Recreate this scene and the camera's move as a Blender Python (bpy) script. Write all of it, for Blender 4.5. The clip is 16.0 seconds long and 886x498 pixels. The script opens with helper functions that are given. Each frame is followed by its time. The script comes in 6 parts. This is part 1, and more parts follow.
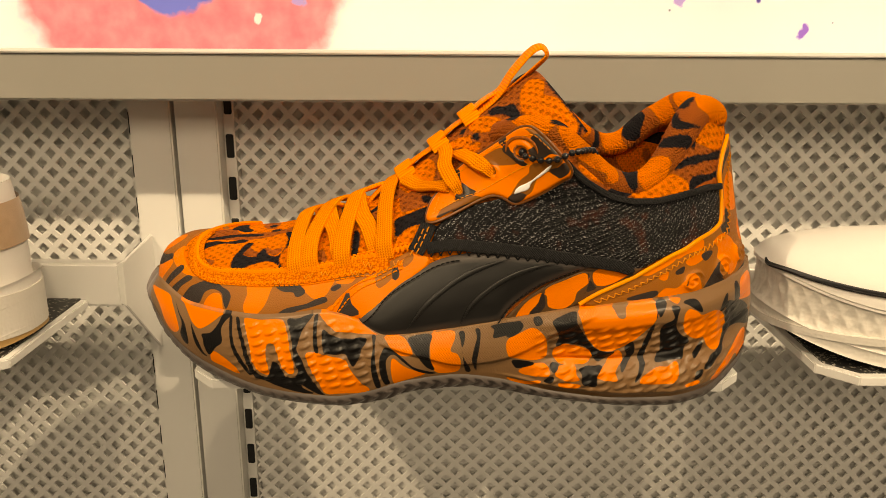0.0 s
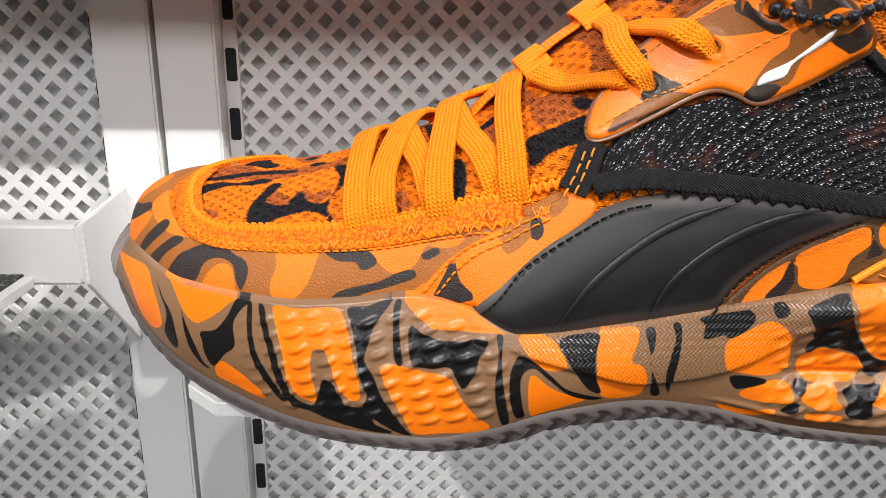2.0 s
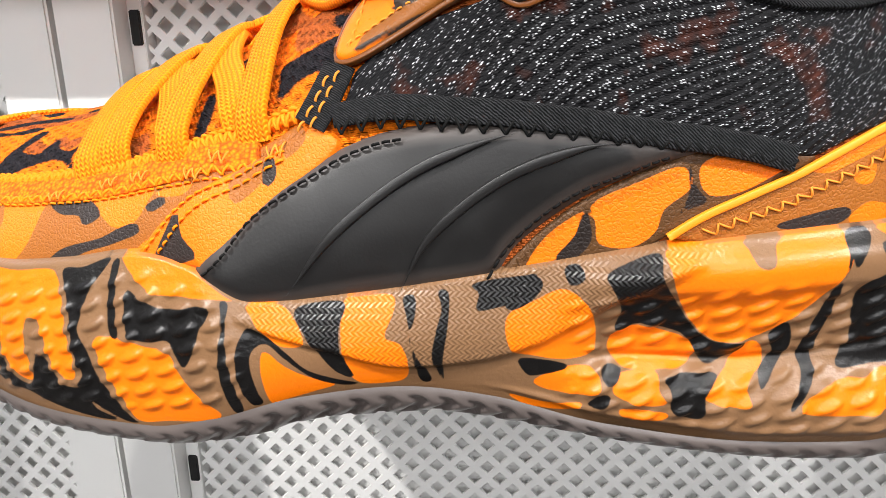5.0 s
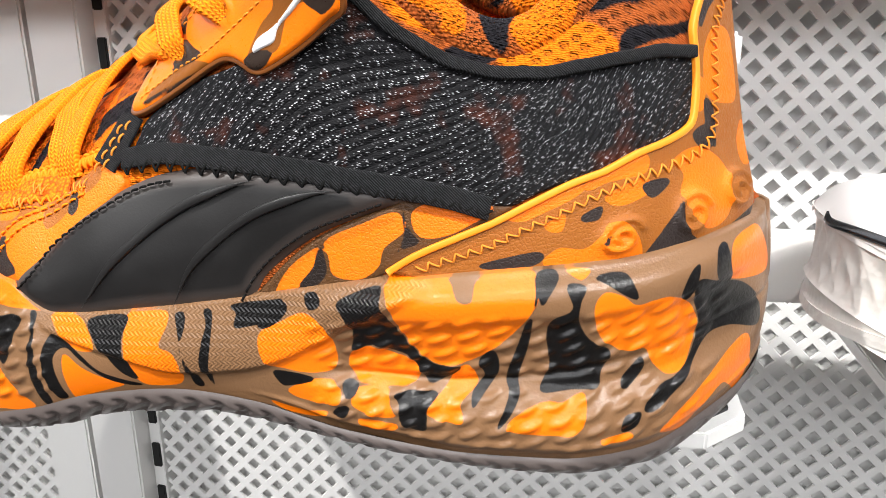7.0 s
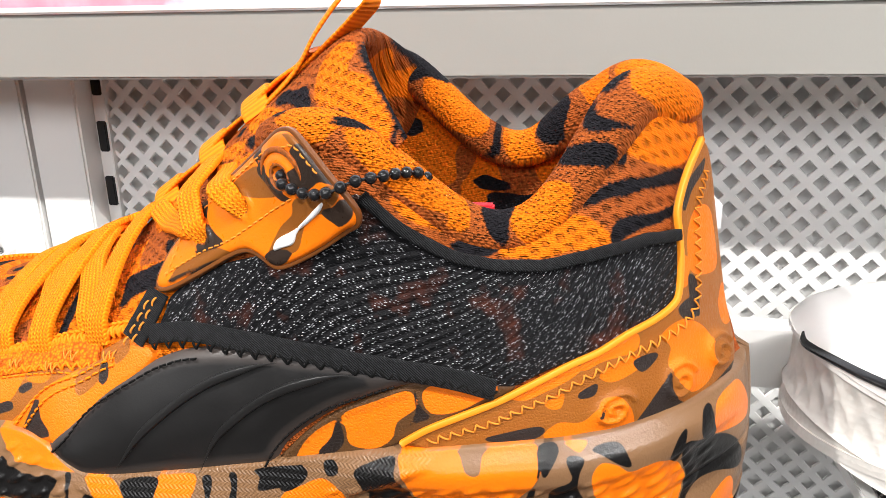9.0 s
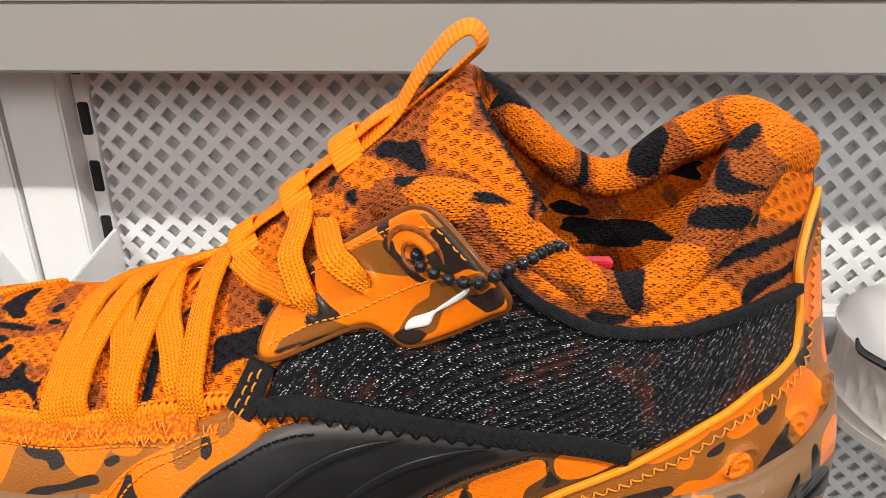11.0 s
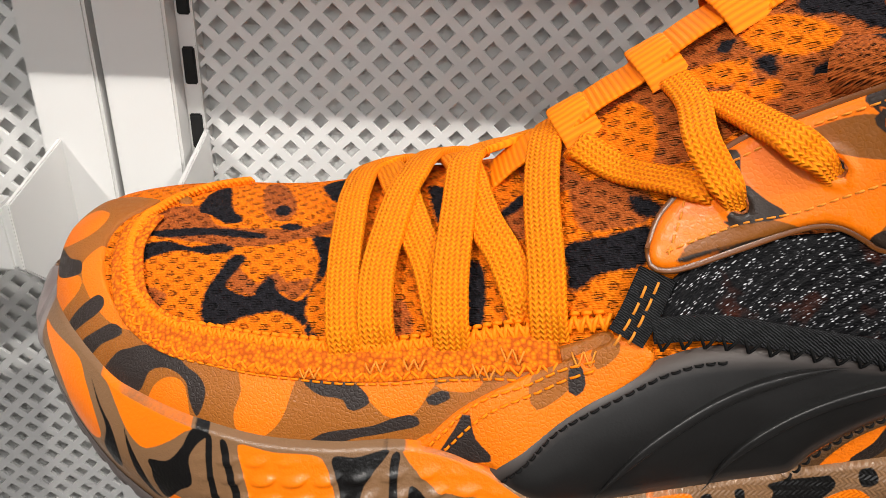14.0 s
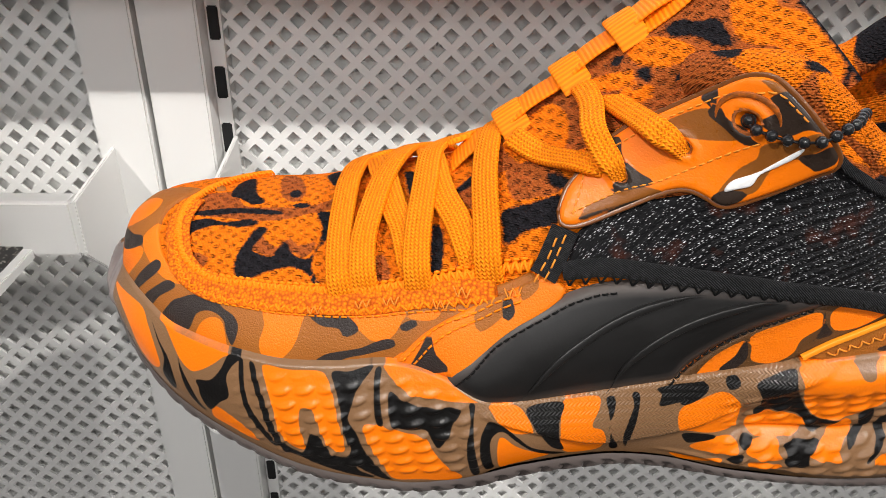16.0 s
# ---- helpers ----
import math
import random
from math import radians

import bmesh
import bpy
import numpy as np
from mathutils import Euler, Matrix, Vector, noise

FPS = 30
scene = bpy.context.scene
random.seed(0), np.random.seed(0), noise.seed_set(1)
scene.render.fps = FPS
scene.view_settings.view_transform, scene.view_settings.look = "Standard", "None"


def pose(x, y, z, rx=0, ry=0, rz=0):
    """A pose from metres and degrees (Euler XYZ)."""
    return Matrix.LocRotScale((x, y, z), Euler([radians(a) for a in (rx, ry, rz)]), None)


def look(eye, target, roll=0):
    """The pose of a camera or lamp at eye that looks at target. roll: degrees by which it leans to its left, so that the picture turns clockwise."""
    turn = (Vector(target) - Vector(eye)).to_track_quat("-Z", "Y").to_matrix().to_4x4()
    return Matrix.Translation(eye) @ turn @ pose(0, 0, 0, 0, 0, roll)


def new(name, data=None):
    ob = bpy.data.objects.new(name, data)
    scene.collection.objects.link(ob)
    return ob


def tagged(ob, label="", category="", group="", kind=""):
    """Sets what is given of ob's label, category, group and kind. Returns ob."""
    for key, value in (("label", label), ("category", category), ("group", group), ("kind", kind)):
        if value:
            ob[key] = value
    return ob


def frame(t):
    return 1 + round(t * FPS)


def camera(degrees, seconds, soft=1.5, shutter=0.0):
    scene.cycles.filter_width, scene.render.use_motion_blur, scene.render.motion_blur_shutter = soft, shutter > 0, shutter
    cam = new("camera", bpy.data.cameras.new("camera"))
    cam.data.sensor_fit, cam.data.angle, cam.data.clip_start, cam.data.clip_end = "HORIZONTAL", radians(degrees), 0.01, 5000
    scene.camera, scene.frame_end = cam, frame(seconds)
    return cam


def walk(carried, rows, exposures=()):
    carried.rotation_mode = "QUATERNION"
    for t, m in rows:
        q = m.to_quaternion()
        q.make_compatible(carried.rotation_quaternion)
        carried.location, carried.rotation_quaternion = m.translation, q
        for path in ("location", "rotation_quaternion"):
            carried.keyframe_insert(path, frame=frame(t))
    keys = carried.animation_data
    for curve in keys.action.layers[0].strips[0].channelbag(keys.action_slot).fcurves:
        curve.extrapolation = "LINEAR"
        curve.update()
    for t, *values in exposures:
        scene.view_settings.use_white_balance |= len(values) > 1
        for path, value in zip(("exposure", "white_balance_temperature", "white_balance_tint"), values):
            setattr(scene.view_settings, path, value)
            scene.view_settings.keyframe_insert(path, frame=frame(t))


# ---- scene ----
cam = camera(59.5, 16.0, soft=0.7)
METRES, EYE, TILT, LEAN, TURN = 0.64, 1.4, 0.0, 0.0, 0.0
ROWS = [
    (0.0, 0.0, 0.0, 0.0, 0.1, -15.75, -0.34),
    (0.5, -0.017, 0.054, -0.0206, -0.1, -16.21, -0.43),
    (1.0, -0.0363, 0.1114, -0.0432, -0.37, -16.67, -0.51),
    (1.5, -0.06, 0.1663, -0.062, -0.65, -17.11, -0.53),
    (2.0, -0.0747, 0.2121, -0.0763, -0.81, -17.49, -0.49),
    (2.5, -0.0839, 0.2446, -0.0888, -0.75, -17.79, -0.4),
    (3.0, -0.0766, 0.2675, -0.1018, -0.27, -17.95, -0.29),
    (3.5, -0.0556, 0.2735, -0.1095, 0.61, -17.96, -0.07),
    (4.0, -0.0228, 0.2737, -0.1116, 1.88, -17.85, 0.25),
    (4.5, 0.0119, 0.2696, -0.1099, 3.32, -17.67, 0.63),
    (5.0, 0.0451, 0.2675, -0.1103, 4.85, -17.53, 1.0),
    (7.5, 0.1713, 0.2453, -0.0748, 10.59, -17.12, 0.38),
    (8.0, 0.1732, 0.2453, -0.0548, 10.48, -17.07, 0.44),
    (8.5, 0.1643, 0.2444, -0.0369, 9.87, -17.32, 0.73),
    (9.0, 0.1524, 0.2451, -0.0161, 8.81, -18.03, 1.07),
    (11.5, 0.0466, 0.2813, 0.0375, 1.18, -26.41, -0.26),
    (12.0, 0.0198, 0.2924, 0.033, -0.04, -27.64, -1.0),
    (12.5, -0.0081, 0.3021, 0.0228, -0.92, -28.52, -1.67),
    (13.0, -0.0326, 0.3102, 0.0117, -1.5, -29.2, -2.18),
    (13.5, -0.062, 0.3174, 0.0, -1.87, -29.71, -2.48),
    (14.0, -0.0873, 0.322, -0.0077, -2.04, -29.96, -2.56),
    (14.5, -0.0957, 0.3122, -0.0067, -1.96, -29.98, -2.37),
    (15.0, -0.0919, 0.2856, 0.0015, -1.7, -29.82, -1.95),
    (15.5, -0.0817, 0.2562, 0.0124, -1.23, -29.57, -1.37),
    (16.0, -0.0659, 0.2364, 0.0207, -0.71, -29.36, -0.81),
]
walk(cam, [(t, pose(0, 0, EYE, TILT, LEAN, TURN) @ pose(METRES * x, METRES * y, METRES * z, 90 + pitch, roll, yaw)) for t, x, y, z, yaw, pitch, roll in ROWS],
     exposures=[(0.0, -0.5, 12200, 11), (0.4, -0.43, 11500, 11), (0.8, -0.38, 10300, 11), (1.1, -0.3, 8200, 11), (1.4, 0.06, 6250, 11), (3.5, 0.14, 6150, 11), (5.0, 0.60, 6200, 10), (7.5, 0.56, 6150, 10), (9.0, 0.38, 6200, 10), (11.3, -0.14, 6350, 10), (13.0, -0.2, 6450, 10), (16.0, -0.15, 6350, 10)])

from mathutils.geometry import delaunay_2d_cdt

# ---- the form of the shoe: smooth curves along its length, metres from its base ----
def curve(x, table):
    """A smooth curve through a few (position, value) pairs."""
    p = np.array(table, float)
    px, py = p[:, 0], p[:, 1]
    d = np.diff(py) / np.diff(px)
    m = np.concatenate(([d[0]], np.where(d[:-1] * d[1:] > 0, 2 * d[:-1] * d[1:] / (d[:-1] + d[1:] + 1e-12), 0), [d[-1]]))
    x = np.clip(np.asarray(x, float), px[0], px[-1])
    i = np.clip(np.searchsorted(px, x) - 1, 0, len(px) - 2)
    h = px[i + 1] - px[i]
    u = (x - px[i]) / h
    return ((1 + 2 * u) * (1 - u) ** 2 * py[i] + u * (1 - u) ** 2 * h * m[i] + u * u * (3 - 2 * u) * py[i + 1] + u * u * (u - 1) * h * m[i + 1])


def smooth(a, b, x):
    u = np.clip((np.asarray(x, float) - a) / (b - a), 0, 1)
    return u * u * (3 - 2 * u)


TOE, HEEL = -0.1535, 0.1515
TIP, BACK = -0.1495, 0.150  # ends of the upper
CENTRE = [(-0.16, 0.031), (-0.12, 0.020), (-0.06, 0.004), (0.0, -0.002), (0.08, -0.003), (0.16, 0.002)]
OUTER = [(-0.1535, 0.0), (-0.1505, 0.018), (-0.1445, 0.029), (-0.135, 0.039), (-0.12, 0.048), (-0.1, 0.053), (-0.069, 0.056), (-0.035, 0.056), (0.0, 0.052), (0.03, 0.048), (0.07, 0.048), (0.1, 0.048), (0.12, 0.042), (0.134, 0.031), (0.1445, 0.020), (0.1500, 0.010), (0.1515, 0.0)]
UPPER = [(-0.1495, 0.0), (-0.147, 0.014), (-0.141, 0.024), (-0.13, 0.034), (-0.118, 0.0415), (-0.1, 0.0465), (-0.085, 0.0475), (-0.07, 0.047), (-0.057, 0.0462), (-0.045, 0.0472), (-0.03, 0.0505), (0.02, 0.046), (0.06, 0.0455), (0.095, 0.043), (0.114, 0.037), (0.131, 0.028), (0.143, 0.017), (0.148, 0.009), (0.150, 0.0)]
EDGE = [(-0.1535, 0.044), (-0.143, 0.046), (-0.12, 0.042), (-0.09, 0.042), (-0.07, 0.044), (-0.05, 0.047), (-0.038, 0.045), (-0.025, 0.039), (0.0, 0.041), (0.026, 0.045), (0.06, 0.051), (0.095, 0.055), (0.115, 0.056), (0.132, 0.0585), (0.144, 0.0605), (0.154, 0.0615)]
WELT = [(-0.158, 0.038), (-0.148, 0.034), (-0.135, 0.026), (-0.11, 0.016), (-0.08, 0.010), (-0.05, 0.009), (-0.035, 0.012), (-0.015, 0.018), (0.005, 0.020), (0.025, 0.017), (0.05, 0.011), (0.08, 0.008), (0.115, 0.009), (0.14, 0.015), (0.159, 0.026)]
GROUND = [(-0.158, 0.032), (-0.148, 0.027), (-0.135, 0.0195), (-0.11, 0.0095), (-0.08, 0.0045), (-0.05, 0.0035), (-0.03, 0.0068), (-0.01, 0.0122), (0.01, 0.0130), (0.03, 0.0098), (0.06, 0.0052), (0.09, 0.0030), (0.12, 0.0035), (0.145, 0.0110), (0.159, 0.0195)]
CREST = [(-0.1495, 0.050), (-0.145, 0.057), (-0.135, 0.063), (-0.11, 0.068), (-0.085, 0.072), (-0.06, 0.080), (-0.03, 0.092), (0.0, 0.108), (0.018, 0.119), (0.032, 0.1275), (0.042, 0.1290), (0.052, 0.1235), (0.062, 0.1145), (0.075, 0.1050), (0.085, 0.1025), (0.095, 0.1045), (0.108, 0.1135), (0.12, 0.126), (0.13, 0.1335), (0.139, 0.1345), (0.150, 0.128)]
LEAN_BACK = [(0.045, 0.0), (0.06, 0.0018), (0.08, 0.0080), (0.10, 0.0122), (0.125, 0.0165), (0.145, 0.0205)]
GAPE = [(-0.1495, 0.0), (0.0, 0.0), (0.018, 0.32), (0.032, 0.76), (0.045, 0.86), (0.06, 0.80), (0.08, 0.72), (0.1, 0.66), (0.13, 0.62), (0.150, 0.6)]


def shell(s, v, out=0.0):
    """A place on the upper: s along the shoe, v from the near sole edge (0) over the crest (1) to the far sole edge (2)."""
    s, v = np.broadcast_arrays(np.asarray(s, float), np.asarray(v, float))
    s = np.clip(s, TIP, BACK)

    def at(s, v, far):
        u = np.where(far, 2 - v, v)
        a = np.clip(u, 0, 1) * np.pi / 2
        w, zb, zt, k = curve(s, UPPER), curve(s, EDGE), curve(s, CREST), curve(s, GAPE)
        zt = zt + 0.0105 * far * smooth(0.012, 0.045, s) * smooth(0.128, 0.105, s)
        e = 0.75 + 0.28 * smooth(0.02, -0.01, s) + 0.45 * smooth(-0.01, -0.03, s) - 0.25 * smooth(-0.10, -0.14, s)
        toe = smooth(-0.02, -0.06, s) * far
        off = w * (k + (1 - k) * np.maximum(np.cos(a), 0) ** (e - 0.35 * toe))
        rear = smooth(0.0, 0.06, s)
        z = zb - 0.004 + (zt - zb + 0.004) * (np.sin(a) ** (1 - 0.4 * toe) * (1 - rear) + u * rear)
        x = s - curve(z, LEAN_BACK) * smooth(0.06, 0.15, s)
        return np.stack([x, curve(s, CENTRE) + np.where(far, off, -off), z], -1)

    far = v > 1
    p = at(s, v, far)
    if np.any(np.asarray(out) != 0):
        e = 1e-3
        lo = np.where(far, np.clip(v - 4 * e, 1.004, 1.99), np.clip(v - 4 * e, 0, 0.985))
        hi = np.where(far, np.clip(v + 4 * e, 1.012, 2), np.clip(v + 4 * e, 0.005, 0.996))
        n = np.cross(at(np.clip(s + e, TIP + 0.0004, BACK - 0.0004), v, far) - at(np.clip(s - e, TIP + 0.0004, BACK - 0.0004), v, far), at(s, hi, far) - at(s, lo, far))
        n = n / (np.linalg.norm(n, axis=-1, keepdims=True) + 1e-12)
        p = p + n * np.asarray(out)[..., None]
    return p


def wall_of_sole(s, v, out=0.0, side=-1):
    """A place on the midsole's side: v from the outsole (0) to its upper edge (1)."""
    s, v = np.broadcast_arrays(np.asarray(s, float), np.asarray(v, float))
    w = curve(s, OUTER)
    z0, z1 = curve(s, WELT), curve(s, EDGE)
    u = np.clip(v, 0, 1)
    top = curve(np.clip(s, TIP, BACK), UPPER) + 0.0025
    top = np.minimum(w, top)
    waist = curve(u, [(0, 0.0), (0.2, 0.0032), (0.30, 0.0022), (0.42, -0.0012), (0.52, -0.0008), (0.66, 0.0008), (0.86, 0.0026), (1, 0.0)])
    flank = smooth(0.035, 0.052, s) * smooth(0.150, 0.132, s)
    bulge = 0.0025 * np.sin(np.pi * u) * (1 - flank) + waist * flank
    off = w + (top - w) * u ** 1.7 + (bulge + out) * smooth(-0.002, 0.02, w)
    off = np.maximum(off - 0.010 * np.clip(v - 1, 0, 1) * smooth(0, 0.02, w), 0)
    end = (np.clip((np.abs(s - 0.0005) - 0.134) / 0.019, 0, 1)) ** 2 * np.sign(s)
    x = s + end * (bulge + out) - 0.008 * np.clip(v - 1, 0, 1) * smooth(0.11, 0.148, s)
    return np.stack([x, curve(s, CENTRE) + side * off, z0 + (z1 - z0) * u + 0.0015 * np.sin(np.pi * np.clip(v - 1, 0, 1))], -1)


TONGUE_LINE = [(-0.035, 0.083), (-0.021, 0.0955), (-0.002, 0.1120), (0.014, 0.1265), (0.028, 0.1380), (0.040, 0.1470), (0.046, 0.1505)]


def tongue_at(u, w, out=0.0):
    """A place on the tongue: u from the laces' foot (0) to its top (1), w across it (-1 to 1)."""
    u, w, out = np.broadcast_arrays(np.asarray(u, float), np.asarray(w, float), np.asarray(out, float))
    x = -0.035 + 0.079 * u
    z = curve(x, TONGUE_LINE)
    bend = np.abs(w) ** 2.2
    x = x + (curve(u, [(0, -0.024), (0.5, 0.027), (0.8, 0.050), (1, 0.0615)]) - x) * bend
    z = z + (curve(u, [(0, 0.067), (0.5, 0.099), (0.8, 0.115), (1, 0.127)]) - z) * bend
    y = 0.001 + curve(u, [(0, 0.027), (0.5, 0.034), (0.8, 0.038), (1, 0.039)]) * w
    k = out * (1 - 0.5 * np.abs(w))
    return np.stack([x - (0.58 - 0.3 * np.abs(w)) * k, y + out * w * 0.7, z + 0.81 * k], -1)


def plate_at(q, out=0.0):
    """A place on the free-standing eyelet plate, told by its along and up in metres."""
    q = np.asarray(q, float)
    x, z = q[..., 0], q[..., 1]
    y = -0.1057 + 1.1557 * x + 0.7673 * z + 6.8553 * x * x - 19.1162 * x * z
    n = np.stack([1.1557 + 13.7106 * x - 19.1162 * z, -np.ones_like(x), 0.7673 - 19.1162 * x], -1)
    n = n / np.linalg.norm(n, axis=-1, keepdims=True)
    return np.stack([x, y, z], -1) + n * np.asarray(out, float)[..., None]

# ---- world and lights ----
world = bpy.data.worlds.new("world")
scene.world = world
world.use_nodes = True
world.node_tree.nodes["Background"].inputs["Color"].default_value = (1.0, 0.97, 0.93, 1)
world.node_tree.nodes["Background"].inputs["Strength"].default_value = 0.30


def spot(eye, target, watts, angle, size, colour=(1, 0.95, 0.88)):
    data = bpy.data.lights.new("ceiling_spot", "SPOT")
    data.energy, data.spot_size, data.spot_blend, data.shadow_soft_size, data.color = watts, radians(angle), 0.6, size, colour
    ob = new("ceiling_spot", data)
    ob.matrix_world = look(eye, target)
    return ob


for x, y, watts in ((-1.15, -0.68, 128), (0.05, -0.62, 40), (1.20, -0.68, 128)):
    spot((x, y, 2.85), (0.0, 0.44, 1.22), watts, 40, 0.02)
# Soft fill light, added to lift the shade; not a fitting of the shop.
fill_lamp = bpy.data.lights.new("fill_light", "AREA")
fill_lamp.shape, fill_lamp.size, fill_lamp.size_y, fill_lamp.energy, fill_lamp.color = "RECTANGLE", 3.2, 1.4, 72, (1, 0.97, 0.94)
new("fill_light", fill_lamp).matrix_world = look((0.0, -2.2, 2.8), (0, 0.2, 1.0))

# ---- materials ----


class Nodes:
    """A small builder of node materials."""

    def __init__(self, name, colour=(0.5, 0.5, 0.5), rough=0.6, metal=0.0, coat=0.0, sheen=0.0):
        self.m = bpy.data.materials.new(name)
        self.m.use_nodes = True
        self.t = self.m.node_tree
        self.b = self.t.nodes["Principled BSDF"]
        self.b.inputs["Base Color"].default_value = (*colour, 1)
        self.b.inputs["Roughness"].default_value = rough
        self.b.inputs["Metallic"].default_value = metal
        self.b.inputs["Coat Weight"].default_value = coat
        self.b.inputs["Sheen Weight"].default_value = sheen

    def put(self, kind, sockets=None, **settings):
        n = self.t.nodes.new(kind)
        for k, v in settings.items():
            setattr(n, k, v)
        for k, v in (sockets or {}).items():
            if isinstance(v, bpy.types.NodeSocket):
                self.t.links.new(v, n.inputs[k])
            else:
                n.inputs[k].default_value = v
        return n

    def attr(self, name):
        return self.put("ShaderNodeAttribute", attribute_name=name).outputs["Fac"]

    def math(self, op, a, b=0.0, c=0.0):
        return self.put("ShaderNodeMath", {0: a, 1: b, 2: c}, operation=op).outputs[0]

    def place(self):
        return self.put("ShaderNodeTexCoord").outputs["Object"]

    def noise(self, scale, detail=3.0, vector=None, rough=0.55):
        return self.put("ShaderNodeTexNoise", {"Vector": vector or self.place(), "Scale": scale, "Detail": detail, "Roughness": rough}).outputs["Fac"]

    def step(self, value, lo, hi, a=0.0, b=1.0):
        return self.put("ShaderNodeMapRange", {"Value": value, "From Min": lo, "From Max": hi, "To Min": a, "To Max": b}).outputs[0]

    def mix(self, fac, a, b, blend="MIX"):
        n = self.put("ShaderNodeMix", data_type="RGBA", blend_type=blend)
        for i, v in ((0, fac), (6, a), (7, b)):
            if isinstance(v, bpy.types.NodeSocket):
                self.t.links.new(v, n.inputs[i])
            else:
                n.inputs[i].default_value = v if i == 0 else (*v, 1)
        return n.outputs[2]

    def colour(self, socket):
        self.t.links.new(socket, self.b.inputs["Base Color"])

    def rough(self, socket):
        self.t.links.new(socket, self.b.inputs["Roughness"])

    def bump(self, height, metres, strength=1.0, after=None):
        n = self.put("ShaderNodeBump", {"Height": height, "Distance": metres, "Strength": strength})
        if after:
            self.t.links.new(after, n.inputs["Normal"])
        self.t.links.new(n.outputs[0], self.b.inputs["Normal"])
        return n.outputs[0]


ORANGE, BLACK = (0.90, 0.190, 0.002), (0.006, 0.0055, 0.0055)
TAN, BROWN, RUST = (0.215, 0.115, 0.055), (0.34, 0.110, 0.015), (0.40, 0.092, 0.016)


def camo(n, base, first, second, frizz=0.00012, soft=0.00012):
    """The printed pattern: two sets of blots on a ground colour, with a slight spread of the ink."""
    shift = n.math("MULTIPLY", n.math("SUBTRACT", n.noise(900, 2), 0.5), 2 * frizz)
    c = n.mix(n.step(n.math("ADD", n.attr("blot_a"), shift), -soft, soft, 1, 0), base, first)
    c = n.mix(n.step(n.math("ADD", n.attr("blot_b"), shift), -soft, soft, 1, 0), c, second)
    c = n.mix(n.step(n.noise(60, 4), 0.3, 0.7, 0.0, 0.18), c, n.mix(1.0, c, (0.72, 0.68, 0.62), "MULTIPLY"))
    n.colour(c)
    return c


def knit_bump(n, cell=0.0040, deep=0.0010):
    """Rows of small dimples in a thick engineered knit, over its fine loops. Returns their painted shade."""
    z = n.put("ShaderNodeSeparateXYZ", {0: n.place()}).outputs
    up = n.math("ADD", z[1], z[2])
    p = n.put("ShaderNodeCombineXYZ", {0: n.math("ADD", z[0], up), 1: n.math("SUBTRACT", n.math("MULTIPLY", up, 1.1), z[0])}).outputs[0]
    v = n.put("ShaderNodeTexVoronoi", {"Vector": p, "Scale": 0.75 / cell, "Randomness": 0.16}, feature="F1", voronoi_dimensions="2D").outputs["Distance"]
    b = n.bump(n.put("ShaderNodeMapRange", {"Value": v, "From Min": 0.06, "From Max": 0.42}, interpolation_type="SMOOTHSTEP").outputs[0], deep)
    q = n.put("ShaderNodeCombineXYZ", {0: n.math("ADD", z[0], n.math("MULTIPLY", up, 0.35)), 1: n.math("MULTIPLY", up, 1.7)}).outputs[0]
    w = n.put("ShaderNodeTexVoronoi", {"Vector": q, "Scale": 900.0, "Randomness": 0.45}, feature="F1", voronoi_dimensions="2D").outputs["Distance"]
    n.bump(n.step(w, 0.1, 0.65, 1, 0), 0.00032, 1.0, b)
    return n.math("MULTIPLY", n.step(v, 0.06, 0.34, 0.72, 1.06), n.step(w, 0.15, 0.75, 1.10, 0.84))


YARN = (0.012, 0.011, 0.014)


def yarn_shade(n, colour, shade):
    """Shade of the dimples and loop gaps, multiplied into the knit's colour."""
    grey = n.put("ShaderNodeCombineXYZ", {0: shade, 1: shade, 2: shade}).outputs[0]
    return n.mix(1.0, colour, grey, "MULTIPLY")


